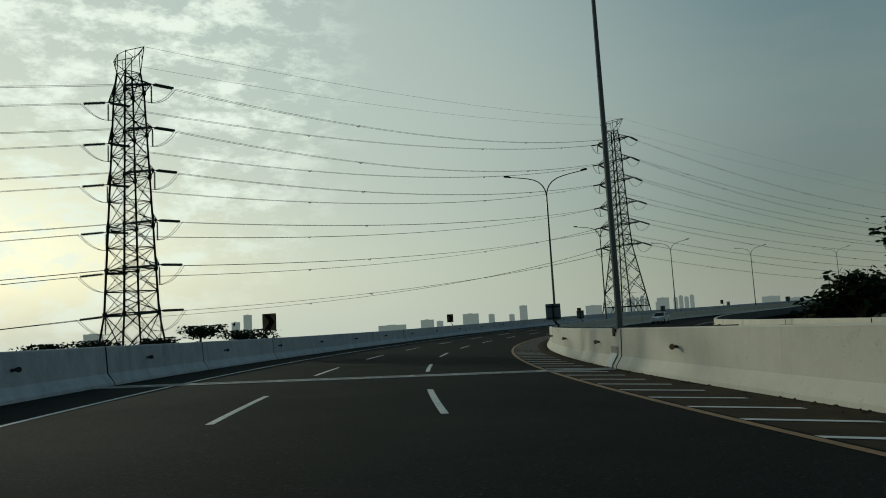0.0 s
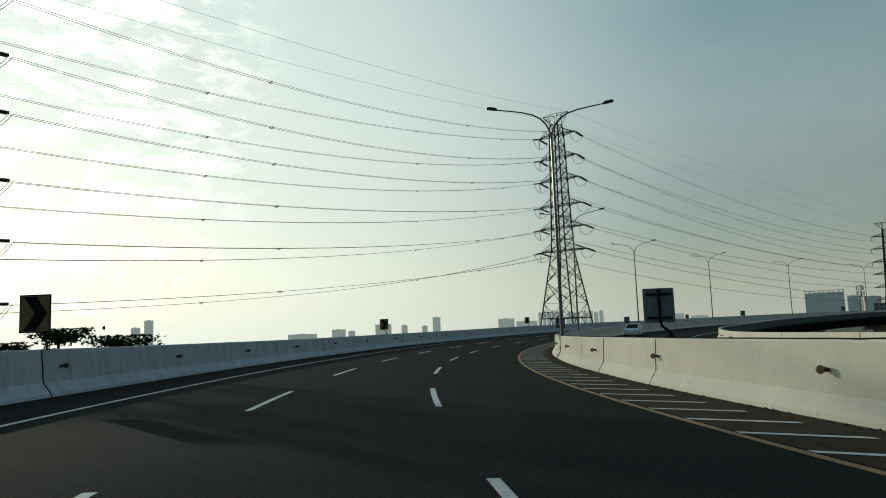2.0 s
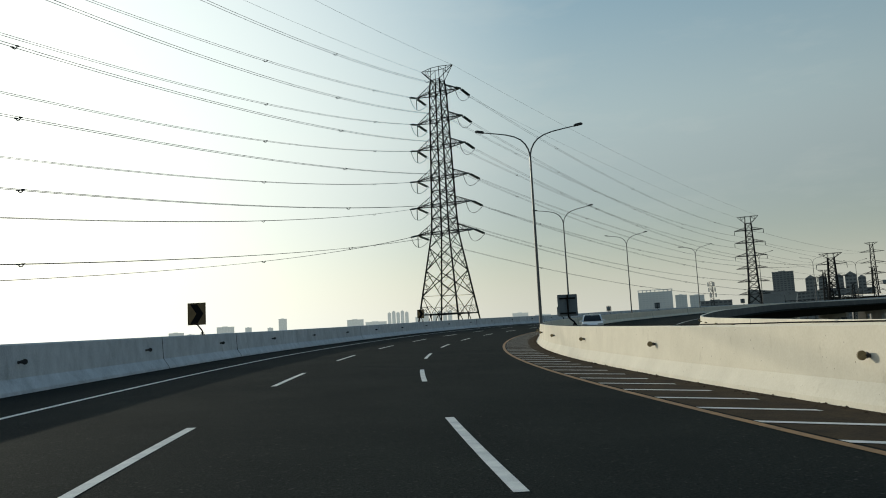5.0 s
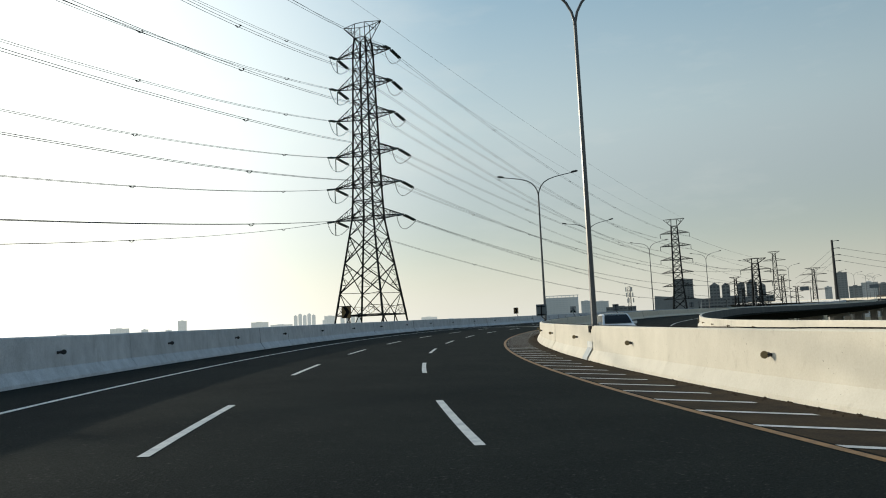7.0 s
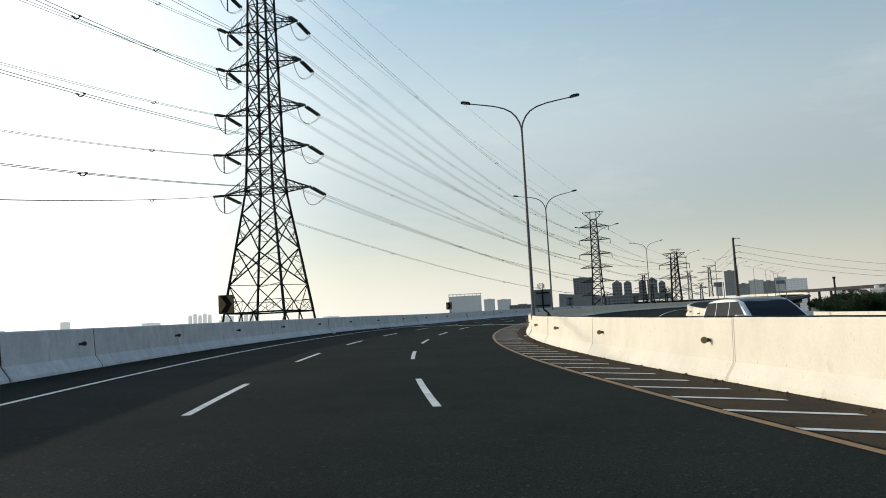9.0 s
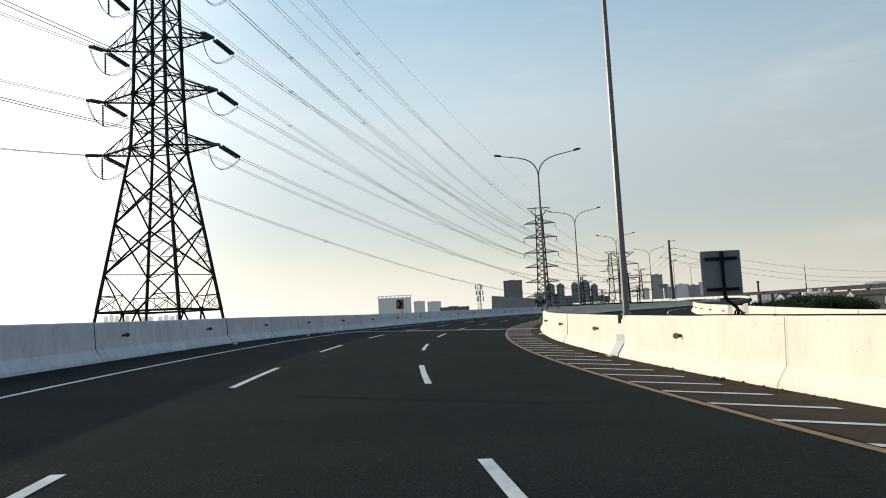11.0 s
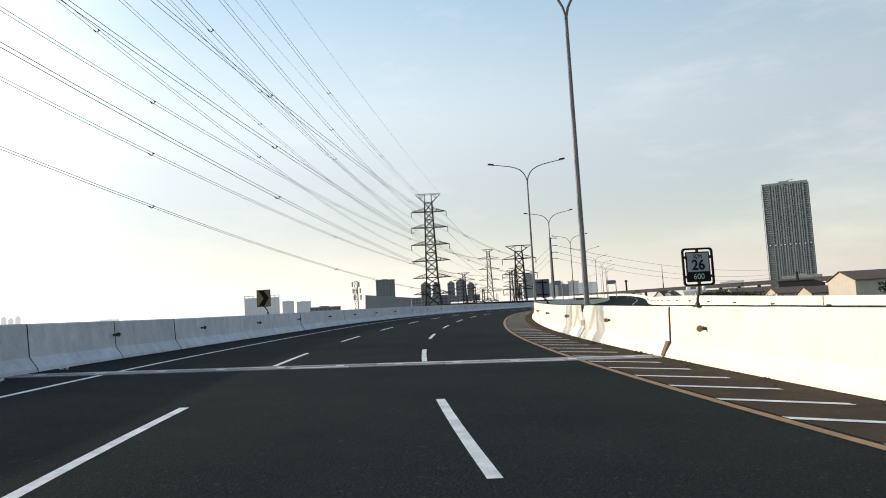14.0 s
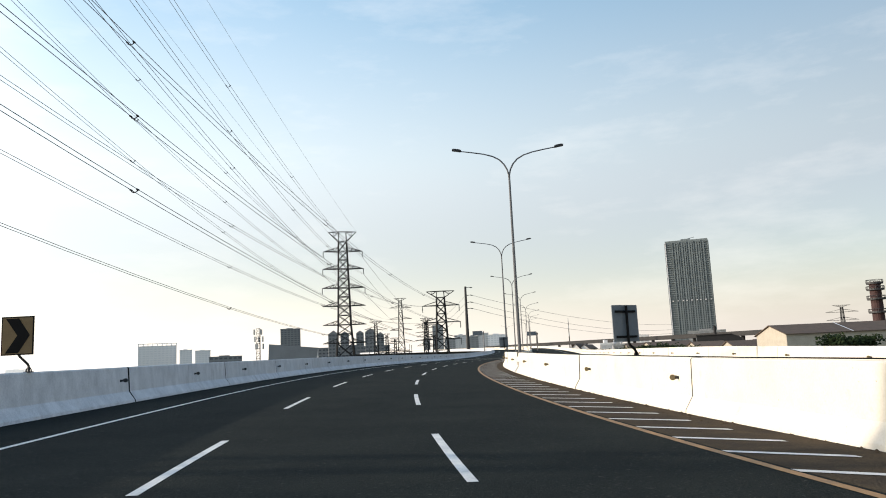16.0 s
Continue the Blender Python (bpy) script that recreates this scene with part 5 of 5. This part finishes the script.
for az, d in ((74.15, 500), (74.75, 500)):
    gable_house(far_place(az, d, T145), radians(-100), 6.5, 12, 7.2, 10.4 if az < 74.5 else 9.6, "small house with a sunlit pale gable", PALE_WALL)
block("house_block", 75.9, 76.7, 0.72, 480, PALE_WALL, "flat-roofed pale house with roof tanks", 0.7, eye=T145, group="roofs beyond the parapet")
block("house_block", 76.75, 77.5, 0.62, 470, MID_WALL, "flat-roofed grey house with roof tanks", 0.7, eye=T145, group="roofs beyond the parapet")
for az, z, r in ((76.2, 9.6, 1.0), (76.9, 9.2, 0.9), (77.3, 9.4, 1.1)):
    q = far_place(az, 484, T145)
    wt = thing("water_tank", Matrix.Translation((q.x, q.y, 0)), "round white water tank on a flat roof", "water tank", "roof tanks")
    tm = Mesh()
    tm.tube([(0, 0, z - 0.1), (0, 0, z + 1.6), (0, 0, z + 2.0), (0, 0, z + 2.2)], [r, r, r * 0.7, r * 0.2], 12)
    tm.make("tank", SIGN_WHITE, wt)
    lm = Mesh()
    for sx in (-0.6, 0.6):
        for sy in (-0.6, 0.6):
            lm.bar((sx, sy, z - 3.2), (sx, sy, z), 0.08)
    lm.make("stand", DARK_STEEL, wt)
# dark shed before the tall tower
q = far_place(83.75, 420, T145)
shed = thing("shed", Matrix.Translation((q.x, q.y, 0)) @ Matrix.Rotation(radians(-84), 4, "Z"), "long dark flat-topped industrial shed", "shed")
sm = Mesh()
sm.face_set([(x, y, z) for y in (0, 18) for x, z in ((-10.5, GROUND_Z), (11.0, GROUND_Z), (11.0, 8.4), (6.5, 10.1), (-10.5, 10.1))],
            [(0, 1, 2, 3, 4), (9, 8, 7, 6, 5), (0, 5, 6, 1), (1, 6, 7, 2), (2, 7, 8, 3), (3, 8, 9, 4), (4, 9, 5, 0)])
sm.make("wall", SHED_DARK, shed)
sm = Mesh()
sm.box(-10.9, 6.4, -0.5, 18.5, 10.1, 10.5)
sm.make("roof", DARK_CONCRETE, shed)
sm = Mesh()
sm.bar((-1.5, 5, 10.4), (-1.5, 5, 14.8), 0.75, 0.7, 10)
sm.make("flue", SHED_DARK, shed)
block("low_block", 82.4, 84.9, 1.3, 900, MID_WALL, "low pale building at the foot of the tall tower", 0.4, eye=T145, storey=4, bay=5, group="roofs beyond the parapet")

a, b = far_place(74.0, 640), far_place(98.0, 400)
a.z, b.z = 14.0, 10.4
a = a + (a - b) * 0.45
rail = thing("railway_viaduct", None, "long dark elevated railway deck beyond the houses", "viaduct")
way = (b - a).normalized()
side = Vector((way.y, -way.x, 0))
dm = Mesh()
for s0, s1, z0, z1 in ((-5, 5, -1.6, 0), (-5, -4.6, 0, 1.1), (4.6, 5, 0, 1.1)):
    dm.face_set([p + side * q + Vector((0, 0, z)) for p in (a, b) for q, z in ((s0, z0), (s1, z0), (s1, z1), (s0, z1))],
                [(0, 1, 2, 3), (7, 6, 5, 4), (0, 4, 5, 1), (1, 5, 6, 2), (2, 6, 7, 3), (3, 7, 4, 0)])
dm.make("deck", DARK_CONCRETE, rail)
n = 22
for i in range(n):
    q = a.lerp(b, (i + 0.5) / n)
    pm = Mesh()
    pm.bar((q.x, q.y, GROUND_Z), (q.x, q.y, q.z - 1.5), 1.1, n=10)
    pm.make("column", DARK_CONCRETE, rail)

cp = far_place(95.0, 330)
top = thing("chimney", Matrix.Translation((cp.x, cp.y, 0)), "red and dark steel stack with ringed platforms", "chimney")
cm = Mesh()
cm.bar((0, 0, GROUND_Z), (0, 0, 25.5), 2.3, 2.0, 16)
cm.make("shaft", CHIMNEY_RED, top)
for z, r in ((25.0, 2.9), (22.6, 3.1), (19.0, 3.2), (14.0, 3.2)):
    pm = Mesh()
    pm.bar((0, 0, z - 0.35), (0, 0, z + 0.35), r, n=16)
    pm.make("platform", DARK_STEEL, top)
    rm = Mesh()
    for k in range(12):
        c = math.tau * k / 12
        c2 = math.tau * (k + 1) / 12
        rm.bar((r * math.cos(c), r * math.sin(c), z), (r * math.cos(c), r * math.sin(c), z + 1.2), 0.09)
        rm.bar((r * math.cos(c), r * math.sin(c), z + 1.2), (r * math.cos(c2), r * math.sin(c2), z + 1.2), 0.09)
    rm.make("railing", DARK_STEEL, top)

# direction boards over the road ahead
for x, y, z, hw, hh, foot in ((345.9, 262.5, 12.9, 1.8, 0.85, GROUND_Z), (412.5, 263.6, 13.8, 2.0, 0.9, 5.6)):
    gt = thing("direction_sign", Matrix.Translation((x, y, 0)) @ Matrix.Rotation(radians(-62), 4, "Z"), "dark overhead direction board on a steel post", "road sign", "overhead boards")
    pm = Mesh()
    pm.bar((2.3, 0, foot), (2.3, 0, z + 0.7), 0.24, 0.18, 8)
    pm.bar((2.3, 0, z), (-1.2, 0, z + 0.1), 0.12, n=6)
    pm.make("post", GALV, gt)
    bm = Mesh()
    bm.box(-hw, hw, -0.32, -0.2, z - hh, z + hh)
    bm.make("board", SIGN_BACK, gt)


# ---------------------------------------------------------------- trees
def tree(x, y, top_z, radius, flat=0.45, seed=1, count=900, leaf=0.34):
    rnd = random.Random(seed)
    h = top_z - GROUND_Z
    t = thing("tree", Matrix.Translation((x, y, GROUND_Z)), "broad leafy tree with a spreading crown", "tree", "trees")
    tm = Mesh()
    fork = h - radius * flat * 2.0
    tm.tube([(0, 0, 0), (0.15, 0.05, fork * 0.4), (-0.1, 0.1, fork * 0.8), (0, 0, fork)], [0.34, 0.28, 0.24, 0.2], 8)
    ends = []
    for k in range(9):
        c = math.tau * k / 9 + rnd.uniform(-0.3, 0.3)
        rr = radius * rnd.uniform(0.45, 0.9)
        e = Vector((rr * math.cos(c), rr * math.sin(c), fork + radius * flat * rnd.uniform(0.7, 1.6)))
        mid = Vector((e.x * 0.45, e.y * 0.45, fork + (e.z - fork) * 0.65))
        tm.tube([(0, 0, fork - 0.3), mid, e], [0.14, 0.09, 0.04], 5)
        ends += [e, mid * 0.6 + e * 0.4]
    ends.append(Vector((0, 0, h - radius * flat * 0.6)))
    tm.make("trunk", BARK, t)
    lm = Mesh()
    for i in range(count):
        e = rnd.choice(ends)
        g = radius * 0.36
        q = e + Vector((rnd.gauss(0, g * 0.6), rnd.gauss(0, g * 0.6), rnd.gauss(0, g * 0.33)))
        q.z = min(q.z, h)
        u = Vector((rnd.gauss(0, 1), rnd.gauss(0, 1), rnd.gauss(0, 0.6))).normalized()
        v = u.orthogonal().normalized()
        s = leaf * rnd.uniform(0.6, 1.3)
        lm.face_set([q - u * s, q + v * s * 0.5, q + u * s, q - v * s * 0.5], [(0, 1, 2, 3)])
    lm.make("crown", LEAF, t)["kind"] = "stuff"
    return t


tree(-18.6, 146, 4.3, 4.2, 0.22, 1, 900)
tree(-11.0, 152, 3.2, 4.6, 0.2, 2, 900)
tree(-34, 140, 2.6, 4.5, 0.25, 3, 900)
tree(-41, 136, 2.4, 4.0, 0.25, 4, 800)
tree(-27, 150, 2.6, 3.5, 0.25, 5, 700)
tree(38.6, 45.4, 7.6, 3.4, 0.75, 6, 3200, 0.29)
tree(34.0, 47.4, 3.55, 2.3, 0.6, 7, 1500, 0.27)
tree(40.5, 48.5, 4.6, 3.2, 0.6, 8, 2200, 0.29)
tree(35.0, 50.5, 2.2, 2.4, 0.6, 9, 1500, 0.29)
for k, (az, d, z) in enumerate(((92.6, 235, 5.6), (93.8, 240, 5.0), (58.5, 420, 4.5), (60.5, 430, 4.0), (62.5, 450, 4.6), (64.5, 460, 4.2), (56.5, 400, 4.4), (78.2, 300, 4.6), (74.0, 360, 5.0))):
    q = far_place(az, d)
    tree(q.x, q.y, z, 5.0, 0.5, 20 + k, 900, 0.6)

for k, (x, y, z) in enumerate(((281, 188, 5.1), (290, 186.5, 4.9), (276, 181, 4.3), (299, 190, 4.6))):
    tree(x, y, z, 4.8, 0.62, 40 + k, 2600, 0.45)

rnd = random.Random(77)
for k in range(15, 34):
    q = on_road(225 + 9.5 * k, 36 + 9 * (k % 3) + rnd.uniform(-3, 3))
    tree(q.x, q.y, 1.9 + 0.11 * k + rnd.uniform(-0.4, 0.5), 6.5, 0.5, 60 + k, 1900, 0.42)


# ---------------------------------------------------------------- the car on the opposite carriageway
PAINT_CAR = material("car paint white", (0.70, 0.70, 0.70), 0.3, second=(0.66, 0.66, 0.66), scale=2, bump=0.0, spec=0.5)
CAR_GLASS = material("car glass dark", (0.008, 0.009, 0.010), 0.12, scale=2, bump=0.0, spec=0.1)
CAR_LIGHT = material("lamp lens", (0.55, 0.55, 0.55), 0.15, scale=8, bump=0.0, spec=0.5)


def car(m):
    top = thing("car", m, "white people carrier on the opposite carriageway", "car")
    side = [(-2.12, 0.30), (-2.2, 0.55), (-2.17, 0.82), (-1.9, 0.95), (-1.2, 1.06), (2.02, 1.08), (2.15, 0.8), (2.12, 0.32)]
    n = len(side)
    bm = Mesh()
    bm.face_set([(x, y, z) for x in (-0.86, 0.86) for y, z in side],
                [tuple(range(n)), tuple(range(n, 2 * n))[::-1]] + [(i, i + n, (i + 1) % n + n, (i + 1) % n) for i in range(n)])
    body = bm.make("body", PAINT_CAR, top)
    be = body.modifiers.new("bevel", "BEVEL")
    be.width, be.segments = 0.06, 3
    roof = [(-1.24, 1.05), (-0.80, 1.34), (-0.42, 1.56), (-0.15, 1.635), (0.5, 1.675), (1.2, 1.665), (1.62, 1.61), (1.86, 1.40), (2.03, 1.05)]
    cm = Mesh()
    ring = []
    for y, z in roof:
        w = 0.835 - 0.14 * (z - 1.05) / 0.61
        crown = 0.035 * min(1.0, (z - 1.05) / 0.4)
        ring.append([(x * w, y, z - crown * (abs(x) ** 2.5)) for x in (-1, -0.85, -0.4, 0, 0.4, 0.85, 1)])
    k = len(ring[0])
    n = len(ring)
    cm.face_set([q for r in ring for q in r], [(a * k + b, a * k + b + 1, (a + 1) * k + b + 1, (a + 1) * k + b) for a in range(n - 1) for b in range(k - 1)]
                + [tuple(a * k for a in range(n))[::-1], tuple(a * k + k - 1 for a in range(n))])
    cm.make("cabin", PAINT_CAR, top)
    # black sheet over the white roof paints its backlit shade
    rm = Mesh()
    rows = [[(x, y, z + 0.008) for x, y, z in r[1:-1]] for r in ring[2:7]]
    rm.face_set([q for r in rows for q in r], [(a * 5 + b, a * 5 + b + 1, (a + 1) * 5 + b + 1, (a + 1) * 5 + b) for a in range(4) for b in range(4)])
    rm.make("roof_panel", CAR_GLASS, top, "black sheet painting shade on the roof", smooth=True)
    gm5 = Mesh()
    gm5.face_set([(-0.72, -1.20, 1.085), (0.72, -1.20, 1.085), (0.67, -0.80, 1.345), (-0.67, -0.80, 1.345), (0.61, -0.47, 1.535), (-0.61, -0.47, 1.535)], [(0, 1, 2, 3), (3, 2, 4, 5)])
    gm5.make("windscreen", CAR_GLASS, top).location = (0, -0.014, 0.016)

    def flank(sx, y, z):
        return (sx * (0.835 - 0.14 * (z - 1.05) / 0.61 + 0.008), y, z)

    for sx in (-1, 1):
        for q in ((-0.93, 0.10, -0.38, 0.10), (0.17, 0.98, 0.17, 0.98), (1.05, 1.84, 1.05, 1.66)):
            wm = Mesh()
            wm.face_set([flank(sx, q[0], 1.13), flank(sx, q[1], 1.13), flank(sx, q[3], 1.56), flank(sx, q[2], 1.56)], [(0, 1, 2, 3)])
            wm.make("side_window", CAR_GLASS, top)
        mm = Mesh()
        mm.box(sx * 0.95 - 0.10, sx * 0.95 + 0.10, -0.98, -0.84, 1.05, 1.20)
        mm.make("mirror", PAINT_CAR, top)
        hm = Mesh()
        hm.box(sx * 0.62 - 0.2, sx * 0.62 + 0.2, -2.21, -2.1, 0.72, 0.9)
        hm.make("headlight", CAR_LIGHT, top)
        for y in (-1.35, 1.3):
            tm = Mesh()
            tm.bar((sx * 0.70, y, 0.32), (sx * 0.89, y, 0.32), 0.32, n=18)
            w = tm.make("tyre", RUBBER, top)
            rm = Mesh()
            rm.bar((sx * 0.89, y, 0.32), (sx * 0.905, y, 0.32), 0.19, n=14)
            rm.make("rim", GALV, w)
    return top


car(road_pose(127.6, 10.9, 0.0))

# loose cable lying along the top of the median barrier
cb = Mesh()
rnd = random.Random(9)
pts, s = [], 20.0
while s < 236:
    pts.append(on_road(s, 7.19 + rnd.uniform(-0.035, 0.03), 1.190 + rnd.uniform(0, 0.008)))
    s += rnd.uniform(0.5, 1.1)
cb.tube(pts, 0.013, 6)
tagged(cb.make("cable", RUBBER), "thin black cable lying loose on the barrier top", "cable")

# grit heaped along the foot of the median barrier
rnd = random.Random(5)
gt = Mesh()
for k in range(2600):
    s = rnd.uniform(15, 240)
    clump = 0.5 + 0.5 * math.sin(s * 0.9) * math.sin(s * 0.37 + 1)
    if rnd.random() > 0.25 + 0.75 * clump:
        continue
    o = 6.72 - abs(rnd.gauss(0, 0.16))
    r = rnd.uniform(0.012, 0.04)
    p0 = on_road(s, o, 0.006)
    a = rnd.uniform(0, 6.28)
    ring = [p0 + Vector((r * rnd.uniform(0.7, 1.6) * math.cos(a + j * 1.57), r * rnd.uniform(0.7, 1.6) * math.sin(a + j * 1.57), 0)) for j in range(4)]
    gt.face_set(ring + [p0 + Vector((0, 0, r * 0.8))], [(0, 1, 4), (1, 2, 4), (2, 3, 4), (3, 0, 4)])
tagged(gt.make("grit", SHOULDER), "loose brown grit gathered along the foot of the barrier", "grit", kind="stuff")

# litter on the median shoulder
for k, (s, o) in enumerate(((142.6, 6.45), (152.3, 6.5), (69.8, 6.55), (181.4, 6.55), (186.0, 6.4), (170.0, 6.58), (170.25, 6.62), (150.6, 6.6), (182.2, -7.9), (174.6, -7.3), (179.0, -7.8), (163.2, -7.6))):
    rnd = random.Random(k)
    lm = Mesh()
    for i in range(5):
        p = on_road(s + rnd.uniform(-0.2, 0.2), o + rnd.uniform(-0.08, 0.08), 0.03)
        lm.box(-0.035, 0.035, -0.025, 0.025, -0.025, 0.02, Matrix.Translation(p) @ Euler((rnd.random(), rnd.random(), rnd.random() * 3)).to_matrix().to_4x4())
    tagged(lm.make("rubble", CHIMNEY_RED if k == 0 else PALE_WALL if k > 4 else SHOULDER), "few bits of crumbled debris by the barrier", "debris", "debris", "stuff")
